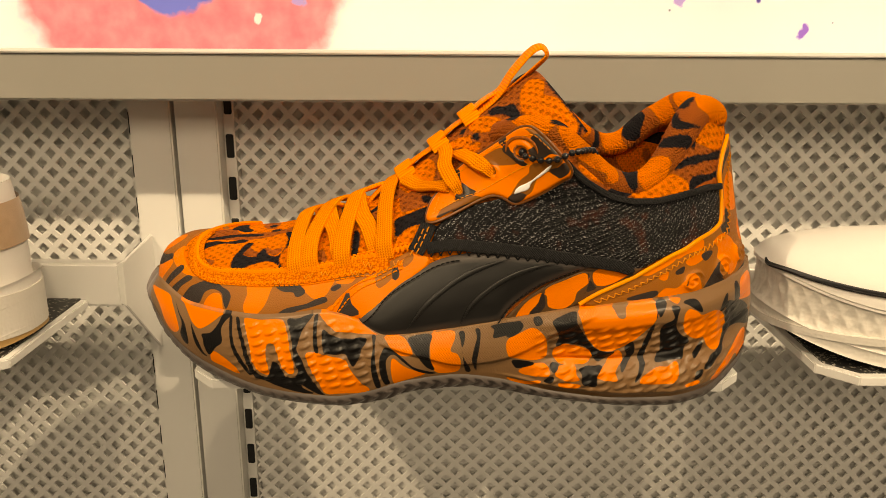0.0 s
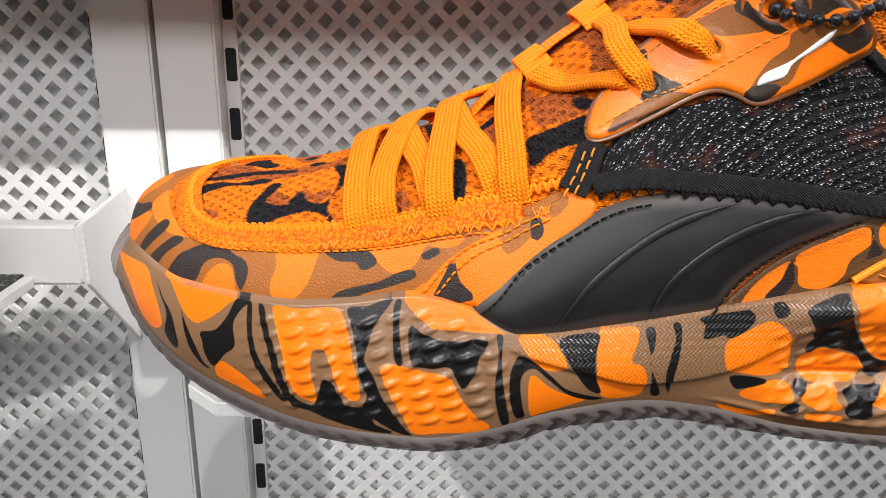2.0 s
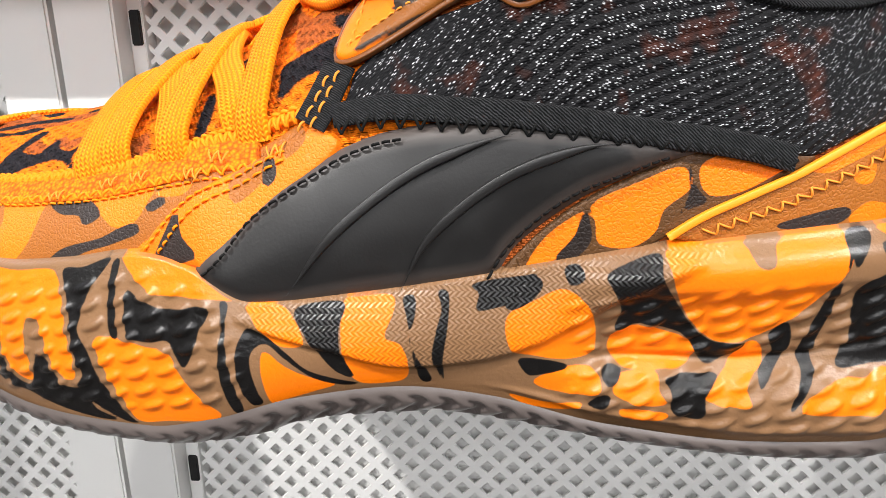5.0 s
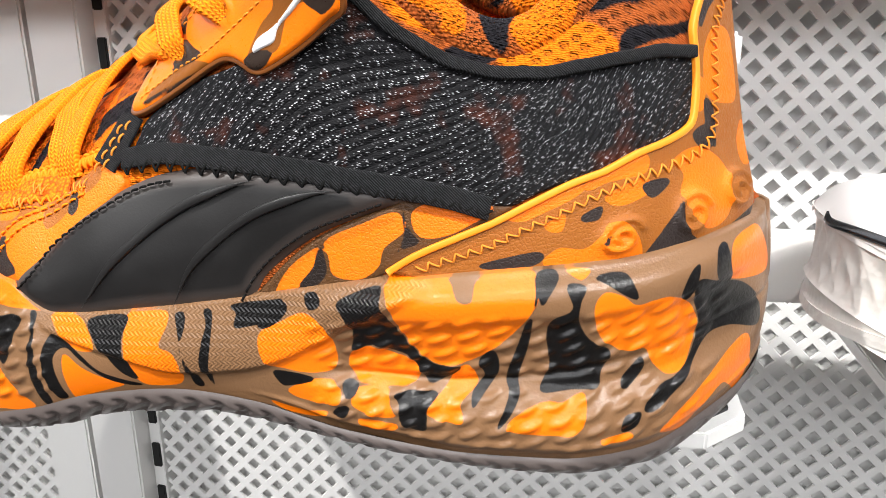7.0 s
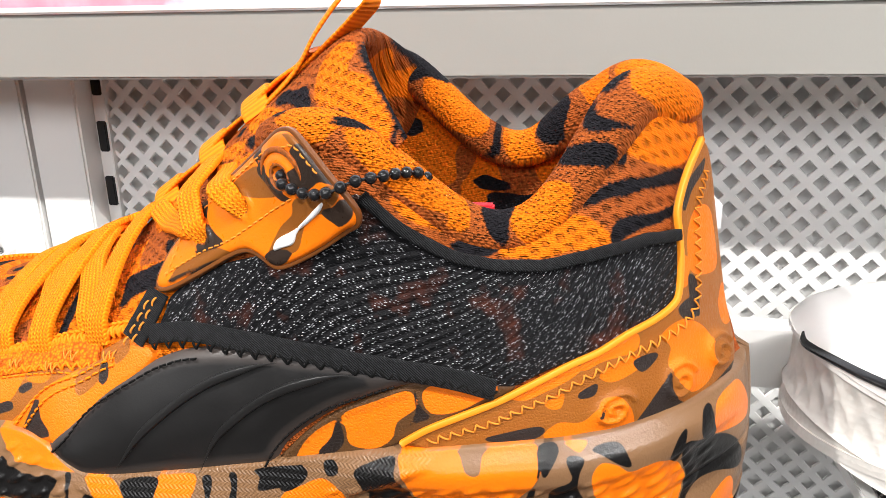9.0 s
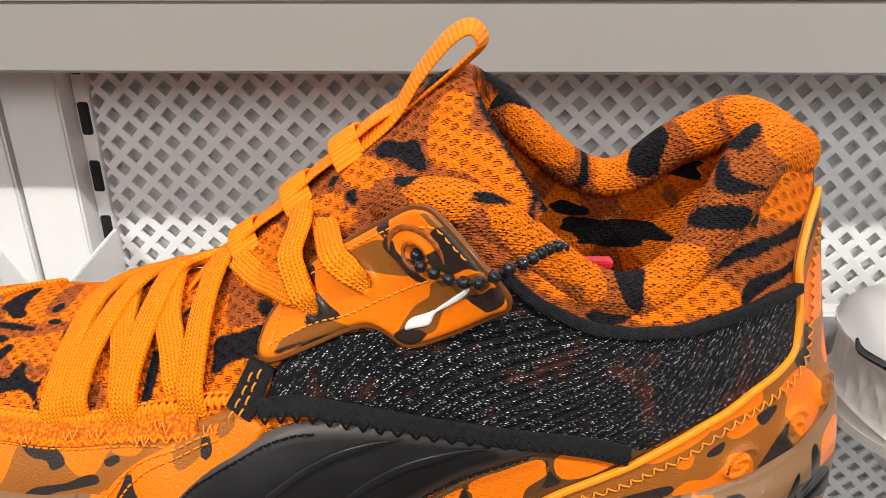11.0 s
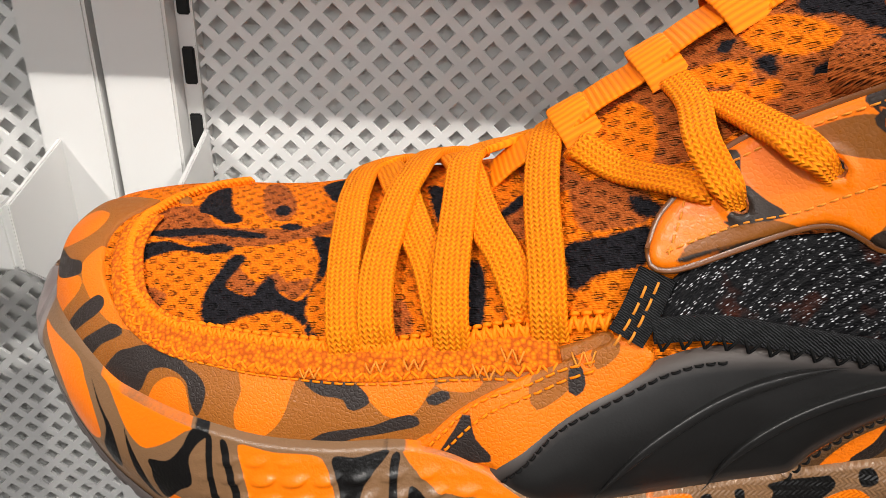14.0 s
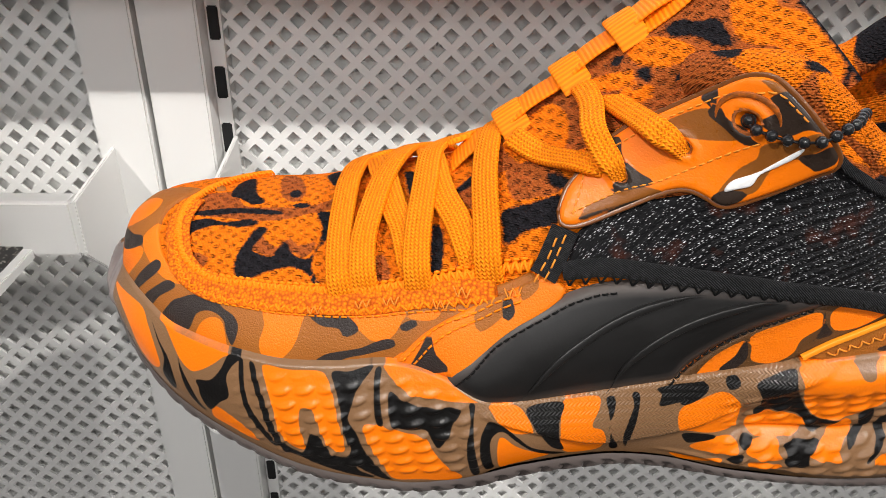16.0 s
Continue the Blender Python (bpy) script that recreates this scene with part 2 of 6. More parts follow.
def make_materials():
    M = {}
    n = Nodes("midsole_foam", rough=0.30)
    camo(n, TAN, ORANGE, BLACK, 0.00008)
    n.b.inputs["Specular IOR Level"].default_value = 0.36
    b = n.bump(n.noise(1100, 3), 0.00016, 0.8)
    z = n.put("ShaderNodeSeparateXYZ", {0: n.place()}).outputs
    chev = n.math("PINGPONG", n.math("ADD", z[0], n.math("PINGPONG", z[2], 0.0011)), 0.0006)
    h = n.math("MULTIPLY", n.math("MULTIPLY", chev, 1600), n.attr("chevron"))
    n.bump(h, 0.00018, 0.8, b)
    M["sole"] = n.m
    for key, base, first, second, rgh in (("leather", BROWN, ORANGE, (0.03, 0.022, 0.02), 0.45), ("leather_orange", ORANGE, BROWN, (0.03, 0.022, 0.02), 0.45), ("plate", ORANGE, (0.24, 0.080, 0.012), (0.030, 0.019, 0.014), 0.35), ("leather_dark", (0.1, 0.045, 0.015), ORANGE, (0.02, 0.014, 0.012), 0.45)):
        n = Nodes(key, rough=rgh)
        camo(n, base, first, second, 0.0001)
        v = n.put("ShaderNodeTexVoronoi", {"Vector": n.place(), "Scale": 1100.0, "Randomness": 1.0}, feature="DISTANCE_TO_EDGE").outputs["Distance"]
        b = n.bump(n.step(v, 0.0, 0.25), 0.00014, 0.15 if key == "plate" else 0.55)
        n.bump(n.noise(200, 4), 0.0003, 0.12 if key == "plate" else 0.35, b)
        n.rough(n.step(n.noise(700, 2), 0.3, 0.7, rgh - 0.08, rgh + 0.12))
        n.b.inputs["Specular IOR Level"].default_value = 0.3
        M[key] = n.m
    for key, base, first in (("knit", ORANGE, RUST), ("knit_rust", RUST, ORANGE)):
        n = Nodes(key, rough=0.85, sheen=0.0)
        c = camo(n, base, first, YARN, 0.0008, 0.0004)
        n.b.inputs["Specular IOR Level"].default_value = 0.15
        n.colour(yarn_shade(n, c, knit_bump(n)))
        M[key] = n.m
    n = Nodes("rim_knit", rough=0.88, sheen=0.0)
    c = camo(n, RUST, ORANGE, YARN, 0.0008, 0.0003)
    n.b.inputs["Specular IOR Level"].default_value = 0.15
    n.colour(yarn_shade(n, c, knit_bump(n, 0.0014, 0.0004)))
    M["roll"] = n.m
    # cloth whose print is not told blot by blot
    for key, deep, cell in (("lining", 0.0003, 0.0018),):
        n = Nodes(key, rough=0.88, sheen=0.0)
        n.b.inputs["Specular IOR Level"].default_value = 0.2
        warp = n.put("ShaderNodeMapping", {"Vector": n.place(), "Scale": (1.0, 0.8, 0.75), "Location": (0.31, 0.12, 0.05)}).outputs[0]
        f, g = n.noise(62, 1.2, warp, 0.4), n.noise(66, 2.0, n.put("ShaderNodeMapping", {"Vector": n.place(), "Location": (4.3, 2.2, 1.7), "Rotation": (0.0, 0.5, 0.2), "Scale": (0.55, 0.9, 1.6)}).outputs[0], 0.4)
        c = n.mix(n.step(f, 0.46, 0.475), RUST, ORANGE)
        c = n.mix(n.step(g, 0.585, 0.597), c, YARN)
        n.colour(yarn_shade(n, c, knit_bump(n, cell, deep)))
        M[key] = n.m
    n = Nodes("black_mesh", rough=0.6)
    n.b.inputs["Specular IOR Level"].default_value = 0.12
    along = n.math("ADD", n.attr("s"), n.math("MULTIPLY", n.attr("g"), -1.0))
    rib = n.math("MULTIPLY", n.math("PINGPONG", along, 0.0016), 625)
    # Pale flecks along the ribs: glints on the mesh, painted into its colour.
    glint_cells = n.put("ShaderNodeTexVoronoi", {"Vector": n.put("ShaderNodeCombineXYZ", {0: along, 1: n.math("MULTIPLY", n.attr("g"), 1.25)}).outputs[0], "Scale": 1500.0, "Randomness": 0.8}, feature="F1")
    chance = n.put("ShaderNodeSeparateXYZ", {0: glint_cells.outputs["Color"]}).outputs
    lit = n.math("MULTIPLY", n.step(glint_cells.outputs["Distance"], 0.18, 0.42, 1, 0), n.step(chance[0], 0.25, 0.75))
    under = n.step(n.noise(85, 3), 0.56, 0.72, 0, 0.22)
    c = n.mix(under, (0.007, 0.007, 0.008), (0.30, 0.055, 0.010))
    c = n.mix(n.math("MULTIPLY", lit, n.step(rib, 0.15, 0.6, 0.03, 1.0)), c, (0.78, 0.78, 0.82))
    n.colour(c)
    b = n.bump(rib, 0.0005, 0.9)
    n.bump(glint_cells.outputs["Distance"], 0.0003, 0.8, b)
    M["mesh"] = n.m
    n = Nodes("black_webbing", (0.016, 0.017, 0.018), 0.8)
    n.b.inputs["Specular IOR Level"].default_value = 0.25
    v = n.put("ShaderNodeTexWave", {"Vector": n.place(), "Scale": 850.0, "Distortion": 2.5, "Detail": 2.0, "Detail Scale": 2.0}, wave_type="BANDS", bands_direction="DIAGONAL").outputs["Fac"]
    n.bump(v, 0.0004, 0.8)
    n.colour(n.mix(n.math("MULTIPLY", v, n.noise(700, 3)), (0.003, 0.003, 0.0035), (0.050, 0.051, 0.056)))
    M["webbing"] = n.m
    n = Nodes("black_rubber", (0.0065, 0.006, 0.006), 0.5)
    n.b.inputs["Specular IOR Level"].default_value = 0.5
    n.bump(n.noise(1500, 3), 0.00006, 0.5)
    n.rough(n.step(n.noise(90, 4), 0.3, 0.75, 0.42, 0.58))
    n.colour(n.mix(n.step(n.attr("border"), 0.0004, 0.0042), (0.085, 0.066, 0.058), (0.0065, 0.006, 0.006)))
    M["strip"] = n.m
    n = Nodes("black_ridge", (0.011, 0.0105, 0.0105), 0.38)
    n.bump(n.noise(1500, 3), 0.00006, 0.4)
    M["ridge"] = n.m
    n = Nodes("outsole_rubber", (0.10, 0.082, 0.075), 0.36)
    n.colour(n.mix(n.noise(50, 3), (0.07, 0.056, 0.052), (0.13, 0.108, 0.1)))
    n.b.inputs["Subsurface Weight"].default_value = 0.0
    n.bump(n.noise(500, 3), 0.0002, 0.4)
    M["outsole"] = n.m
    n = Nodes("clear_edge", (0.21, 0.18, 0.17), 0.3)
    n.bump(n.noise(300, 3), 0.0002, 0.4)
    n.colour(n.mix(n.noise(80, 3), (0.17, 0.14, 0.135), (0.26, 0.225, 0.215)))
    M["bumper"] = n.m
    n = Nodes("orange_lace", rough=0.7, sheen=0.0)
    a, w = n.attr("along"), n.attr("across")
    chev = n.math("PINGPONG", n.math("ADD", a, n.math("PINGPONG", w, 0.0007)), 0.00055)
    chev = n.math("MULTIPLY", chev, 1818)
    cord = n.math("MULTIPLY", n.math("PINGPONG", w, 0.0006), 1667)
    h = n.math("ADD", chev, cord)
    n.bump(h, 0.00028, 1.0)
    n.colour(n.mix(n.step(h, 0.2, 1.5), (0.72, 0.130, 0.001), (1.0, 0.300, 0.002)))
    n.b.inputs["Specular IOR Level"].default_value = 0.15
    M["lace"] = n.m
    n = Nodes("orange_webbing", (0.92, 0.25, 0.004), 0.6, sheen=0.0)
    rows = n.math("MULTIPLY", n.math("PINGPONG", n.attr("along"), 0.0007), 1400)
    n.bump(rows, 0.0002, 0.8)
    n.colour(n.mix(rows, (0.80, 0.165, 0.001), (1.0, 0.275, 0.002)))
    n.b.inputs["Specular IOR Level"].default_value = 0.15
    M["tape"] = n.m
    n = Nodes("seam_knit", rough=0.8)
    v = n.put("ShaderNodeTexVoronoi", {"Vector": n.place(), "Scale": 1000.0, "Randomness": 0.8}, feature="F1").outputs["Distance"]
    n.colour(n.mix(n.step(v, 0.15, 0.7), (0.98, 0.25, 0.003), (0.50, 0.085, 0.004)))
    n.bump(v, 0.0004, 1.0)
    n.b.inputs["Specular IOR Level"].default_value = 0.15
    M["seam_knit"] = n.m
    for key, c, r in (("thread", (0.95, 0.235, 0.003), 0.55), ("thread_black", (0.005, 0.005, 0.005), 0.7), ("thread_tan", (0.75, 0.26, 0.03), 0.5), ("plate_edge", (0.16, 0.05, 0.009), 0.3), ("piping", (0.95, 0.30, 0.008), 0.5), ("logo_white", (0.86, 0.86, 0.86), 0.35), ("red_tape", (0.6, 0.015, 0.03), 0.5), ("bead", (0.012, 0.012, 0.013), 0.16), ("hole_shade", (0.01, 0.01, 0.01), 0.8)):
        n = Nodes(key, c, r)
        n.bump(n.noise(2500, 2), 0.0001, 0.3)
        if key.startswith("thread"):
            n.b.inputs["Specular IOR Level"].default_value = 0.15
        M[key] = n.m
    n = Nodes("grey_rail_paint", rough=0.4)
    n.colour(n.mix(n.noise(7, 4), (0.30, 0.29, 0.265), (0.345, 0.335, 0.31)))
    n.bump(n.noise(900, 3), 0.00008, 0.4)
    M["rail"] = n.m
    n = Nodes("white_powder_coat", rough=0.42)
    n.colour(n.mix(n.noise(7, 4), (0.76, 0.755, 0.74), (0.84, 0.835, 0.82)))
    n.bump(n.noise(900, 3), 0.00008, 0.4)
    n.rough(n.step(n.noise(25, 4), 0.3, 0.7, 0.36, 0.5))
    M["paint"] = n.m
    n = Nodes("white_shoe_leather", rough=0.5)
    n.colour(n.mix(n.noise(30, 4), (0.72, 0.70, 0.67), (0.82, 0.80, 0.78)))
    n.bump(n.noise(700, 3), 0.0002, 0.5)
    M["white"] = n.m
    n = Nodes("white_foxing_rubber", rough=0.5)
    n.colour(n.mix(n.noise(60, 4), (0.66, 0.63, 0.58), (0.78, 0.75, 0.71)))
    v = n.put("ShaderNodeTexVoronoi", {"Vector": n.place(), "Scale": 420.0, "Randomness": 0.6}, feature="F1").outputs["Distance"]
    n.bump(v, 0.0003, 0.8)
    M["foxing"] = n.m
    n = Nodes("beige_suede", rough=0.9, sheen=0.4)
    n.colour(n.mix(n.noise(160, 5), (0.36, 0.235, 0.14), (0.50, 0.34, 0.22)))
    n.bump(n.noise(900, 4), 0.0004, 0.7)
    M["suede"] = n.m
    n = Nodes("gum_rubber", (0.42, 0.25, 0.1), 0.45)
    n.bump(n.noise(400, 3), 0.0003, 0.5)
    M["gum"] = n.m
    n = Nodes("black_glitter_mat", rough=0.5)
    v = n.put("ShaderNodeTexVoronoi", {"Vector": n.place(), "Scale": 900.0}, feature="F1").outputs["Color"]
    n.colour(n.mix(n.step(n.put("ShaderNodeSeparateXYZ", {0: v}).outputs[0], 0.86, 0.9), (0.012, 0.012, 0.012), (0.35, 0.33, 0.3)))
    M["mat"] = n.m
    for key, c in (("room_wall", (0.42, 0.41, 0.40)), ("room_floor", (0.22, 0.2, 0.18)), ("room_ceiling", (0.55, 0.55, 0.54))):
        n = Nodes(key, c, 0.7)
        n.colour(n.mix(n.noise(4, 5), tuple(0.85 * a for a in c), tuple(1.1 * a for a in c)))
        M[key] = n.m
    # backlit print with watercolour blots
    n = Nodes("backlit_print", rough=0.4)
    p = n.place()
    warp = n.put("ShaderNodeVectorMath", {0: p, 1: n.put("ShaderNodeVectorMath", {0: n.put("ShaderNodeTexNoise", {"Vector": p, "Scale": 55.0, "Detail": 6.0}).outputs["Color"], 1: (0.022, 0.0, 0.022)}, operation="MULTIPLY").outputs[0]}, operation="ADD").outputs[0]

    def disc(x, z, r, soft, wobble=warp):
        d = n.put("ShaderNodeVectorMath", {0: n.put("ShaderNodeVectorMath", {0: wobble, 1: (1, 0, 1)}, operation="MULTIPLY").outputs[0], 1: (x + 0.011, 0, z + 0.011)}, operation="DISTANCE").outputs["Value"]
        return n.step(d, r - soft, r, 1, 0)

    paper = n.mix(n.step(n.noise(9, 3), 0.4, 0.75), (0.93, 0.95, 1.0), (0.86, 0.84, 0.9))
    red = n.mix(n.noise(70, 6), (0.86, 0.10, 0.16), (0.9, 0.42, 0.47))
    c = n.mix(disc(-0.165, 0.06, 0.11, 0.012), paper, red)
    c = n.mix(disc(0.38, 0.045, 0.055, 0.02), c, (0.9, 0.5, 0.55))
    c = n.mix(disc(-0.17, 0.055, 0.035, 0.003), c, (0.16, 0.2, 0.72))
    for x, z, r, k in ((0.157, 0.044, 0.012, (0.01, 0.01, 0.012)), (0.172, 0.036, 0.004, (0.01, 0.01, 0.012)), (0.149, 0.031, 0.006, (0.5, 0.36, 0.75)), (0.226, 0.0155, 0.0035, (0.34, 0.16, 0.7)), (0.235, 0.024, 0.0022, (0.02, 0.02, 0.025)), (0.185, 0.021, 0.002, (0.1, 0.06, 0.4)), (0.233, 0.008, 0.001, (0.02, 0.02, 0.025)), (0.13, 0.015, 0.0012, (0.02, 0.02, 0.025)), (-0.119, 0.018, 0.004, (0.95, 0.85, 0.86)), (-0.09, 0.03, 0.003, (0.5, 0.35, 0.75)), (0.06, 0.026, 0.0015, (0.4, 0.3, 0.7))):
        c = n.mix(disc(x, z, r, 0.0012, p if r < 0.003 else warp), c, k)
    n.colour(c)
    n.t.links.new(n.mix(1.0, c, (0.78, 0.90, 1.15), "MULTIPLY"), n.b.inputs["Emission Color"])
    n.b.inputs["Emission Strength"].default_value = 0.24
    M["print"] = n.m
    return M


MAT = make_materials()

# ---- helpers for meshes ----


def mesh_object(name, points, faces, mat, parent=None, label="", flat=False, values=None):
    me = bpy.data.meshes.new(name)
    me.from_pydata([tuple(map(float, p)) for p in points], [], [tuple(map(int, f)) for f in faces])
    me.polygons.foreach_set("use_smooth", [not flat] * len(me.polygons))
    me.materials.append(mat)
    for key, data in (values or {}).items():
        a = me.attributes.new(key, "FLOAT", "POINT")
        a.data.foreach_set("value", np.asarray(data, np.float32).ravel())
    me.update()
    ob = new(name, me)
    if parent:
        ob.parent = parent
    if label:
        ob["label"] = label
    return ob


def part(name, bm, mat, parent, label="", flat=True):
    me = bpy.data.meshes.new(name)
    bmesh.ops.recalc_face_normals(bm, faces=bm.faces)
    bm.to_mesh(me)
    bm.free()
    me.polygons.foreach_set("use_smooth", [not flat] * len(me.polygons))
    me.materials.append(mat)
    ob = new(name, me)
    if parent:
        ob.parent = parent
    if label:
        ob["label"] = label
    return ob


def block(lo, hi, bevel=0.0):
    bm = bmesh.new()
    bmesh.ops.create_cube(bm, size=1)
    for v in bm.verts:
        v.co = [(a + b) / 2 + c * (b - a) for a, b, c in zip(lo, hi, v.co)]
    if bevel:
        bmesh.ops.bevel(bm, geom=bm.edges[:], offset=bevel, segments=2, affect="EDGES")
    return bm


def prism(outline, lo, hi, axis="x", bevel=0.0):
    """A flat plate of the outline (two coordinates), from lo to hi along the axis."""
    bm = bmesh.new()
    put = (lambda a, b, c: (c, a, b)) if axis == "x" else (lambda a, b, c: (a, b, c))
    f = bm.faces.new([bm.verts.new(put(a, b, lo)) for a, b in outline])
    r = bmesh.ops.extrude_face_region(bm, geom=[f])
    d = Vector(put(0, 0, hi - lo))
    for v in r["geom"]:
        if isinstance(v, bmesh.types.BMVert):
            v.co += d
    if bevel:
        bmesh.ops.bevel(bm, geom=bm.edges[:], offset=bevel, segments=2, affect="EDGES")
    return bm


def grid_faces(n, m, skip=None, wrap=False):
    f = []
    for i in range(n - 1):
        for j in range(m if wrap else m - 1):
            if skip and skip(i, j):
                continue
            k = (j + 1) % m
            f.append((i * m + j, (i + 1) * m + j, (i + 1) * m + k, i * m + k))
    return f


def spline(points, step, closed=False):
    """A smooth line through a few points, in even steps."""
    p = np.array(points, float)
    q = np.concatenate((p[-1:], p, p[:2])) if closed else np.concatenate((2 * p[:1] - p[1:2], p, 2 * p[-1:] - p[-2:-1]))
    out = []
    for i in range(1, len(q) - 2):
        a, b, c, d = q[i - 1:i + 3]
        for u in np.linspace(0, 1, 24, endpoint=False):
            out.append(0.5 * (2 * b + (c - a) * u + (2 * a - 5 * b + 4 * c - d) * u * u + (3 * b - a - 3 * c + d) * u ** 3))
    out.append(out[0] if closed else q[-2])
    out = np.array(out)
    along = np.concatenate(([0], np.cumsum(np.linalg.norm(np.diff(out, axis=0), axis=1))))
    n = max(3, int(round(along[-1] / step)))
    at = np.linspace(0, along[-1], n + 1)[:n if closed else n + 1]
    return np.stack([np.interp(at, along, out[:, k]) for k in range(out.shape[1])], -1)


def distance_to(poly, pts):
    """Signed distance to a closed line, negative inside."""
    a, b = poly, np.roll(poly, -1, 0)
    best, inside = np.full(len(pts), 1e9), np.zeros(len(pts), bool)
    for (ax, ay), (bx, by) in zip(a, b):
        dx, dy = bx - ax, by - ay
        u = np.clip(((pts[:, 0] - ax) * dx + (pts[:, 1] - ay) * dy) / (dx * dx + dy * dy + 1e-18), 0, 1)
        best = np.minimum(best, np.hypot(pts[:, 0] - ax - u * dx, pts[:, 1] - ay - u * dy))
        if ay != by:
            inside ^= ((ay > pts[:, 1]) != (by > pts[:, 1])) & (pts[:, 0] < dx * (pts[:, 1] - ay) / dy + ax)
    return np.where(inside, -best, best)


RISE = 0.09  # metres of cloth from the sole's edge to the crest


def run_along(table, lo, hi):
    """Length along the outline of the shoe for each step s, so that patterns keep their size round the toe and the heel."""
    s = lo + (hi - lo) * (1 - np.cos(np.linspace(0, np.pi, 4000))) / 2
    w = curve(s, table)
    run = np.concatenate(([0], np.cumsum(np.hypot(np.diff(s), np.diff(w)))))
    return s, run - np.interp(0, s, run)


SHELL_S, SHELL_RUN = run_along(UPPER, TIP, BACK)
SOLE_S, SOLE_RUN = run_along(OUTER, TOE, HEEL)


def flat_of_shell(s, v):
    return np.stack([np.interp(s, SHELL_S, SHELL_RUN), np.asarray(v, float) * RISE], -1)


def from_flat(q):
    return np.interp(q[:, 0], SHELL_RUN, SHELL_S), q[:, 1] / RISE


def flat_of_plate(x, z):
    return np.stack([np.asarray(x, float), np.asarray(z, float)], -1)


def on_upper(q, out):
    return shell(*from_flat(q), out)


UPON_SHELL, UPON_PLATE = (flat_of_shell, on_upper), (flat_of_plate, plate_at)


def flat_of_sole(s, v):
    s, v = np.asarray(s, float), np.asarray(v, float)
    return np.stack([np.interp(s, SOLE_S, SOLE_RUN), curve(s, WELT) + (curve(s, EDGE) - curve(s, WELT)) * v], -1)


def flat_of_tongue(u, w):
    return np.stack([np.asarray(u, float) * 0.11, np.asarray(w, float) * 0.045], -1)


SOLE_ART, TOE_ART, VAMP_ART, HEEL_ART, BACK_ART, EYE_ART, COLLAR_ART, WING_ART, TONGUE_ART = ([[], [], []] for _ in range(9))


def blot(art, kind, points):
    p = np.array(points)
    flat = flat_of_sole if art is SOLE_ART else flat_of_tongue if art is TONGUE_ART else flat_of_plate if art is WING_ART else flat_of_shell
    art[kind].append(spline(flat(p[:, 0], p[:, 1]), 0.0008, True))


def blots_at(art, pts):
    """How far each point is from the nearest first and second kind of blot."""
    fields = []
    for kind in range(3):
        f = np.full(len(pts), 0.006)
        for poly in art[kind]:
            lo, hi = poly.min(0) - 0.004, poly.max(0) + 0.004
            near = np.all((pts > lo) & (pts < hi), axis=1)
            if near.any():
                f[near] = np.minimum(f[near], distance_to(poly, pts[near]))
        fields.append(f)
    return {"blot_a": np.maximum(fields[0], -fields[2]), "blot_b": fields[1]}



# the print's blots, as (along, up)
blot(SOLE_ART, 0, [(-0.1462, 0.774), (-0.1347, 0.925), (-0.1305, 0.799), (-0.1266, 0.553), (-0.126, 0.372), (-0.1301, 0.191), (-0.1347, 0.226), (-0.1386, 0.482), (-0.1428, 0.628)])
blot(SOLE_ART, 0, [(-0.1262, 1), (-0.1192, 1), (-0.1105, 1), (-0.1035, 1), (-0.1007, 0.995), (-0.1031, 0.94), (-0.1061, 0.844), (-0.1107, 0.714), (-0.114, 0.653), (-0.1175, 0.709), (-0.121, 0.869), (-0.1238, 0.98)])
blot(SOLE_ART, 0, [(-0.1074, 0.307), (-0.105, 0.357), (-0.1, 0.307), (-0.0946, 0.211), (-0.0928, 0.136), (-0.0959, 0.116), (-0.1024, 0.136), (-0.1077, 0.146)])
blot(SOLE_ART, 0, [(-0.0896, 0.985), (-0.0824, 0.975), (-0.0732, 0.975), (-0.0706, 0.91), (-0.0688, 0.749), (-0.0678, 0.588), (-0.0664, 0.447), (-0.0662, 0.322), (-0.0684, 0.296), (-0.0712, 0.362), (-0.073, 0.472), (-0.0741, 0.578), (-0.0758, 0.678), (-0.0778, 0.688), (-0.0793, 0.633), (-0.0793, 0.482), (-0.0778, 0.291), (-0.0793, 0.241), (-0.0832, 0.276), (-0.0861, 0.402), (-0.0872, 0.593), (-0.0891, 0.804), (-0.0902, 0.925)])
blot(SOLE_ART, 0, [(-0.0545, 1), (-0.0488, 1), (-0.042, 1), (-0.0364, 1), (-0.0303, 0.99), (-0.0285, 0.985), (-0.032, 0.93), (-0.0364, 0.859), (-0.0418, 0.834), (-0.0464, 0.814), (-0.0503, 0.864), (-0.0538, 0.95)])
blot(SOLE_ART, 0, [(-0.0603, 0.568), (-0.0555, 0.568), (-0.0488, 0.528), (-0.0431, 0.508), (-0.0403, 0.372), (-0.0364, 0.206), (-0.0322, 0.065), (-0.0351, 0.02), (-0.0444, 0.06), (-0.0521, 0.055), (-0.0549, 0.191), (-0.0582, 0.352), (-0.0603, 0.487)])
blot(SOLE_ART, 0, [(-0.0252, 0.995), (-0.0181, 0.99), (-0.0148, 0.839), (-0.013, 0.638), (-0.0148, 0.578), (-0.0187, 0.618), (-0.022, 0.754), (-0.0242, 0.889)])
blot(SOLE_ART, 0, [(-0.0224, 0.543), (-0.0209, 0.558), (-0.0174, 0.397), (-0.0128, 0.251), (-0.0074, 0.121), (-0.0124, 0.06), (-0.0191, 0.02), (-0.0215, 0.025), (-0.0226, 0.302)])
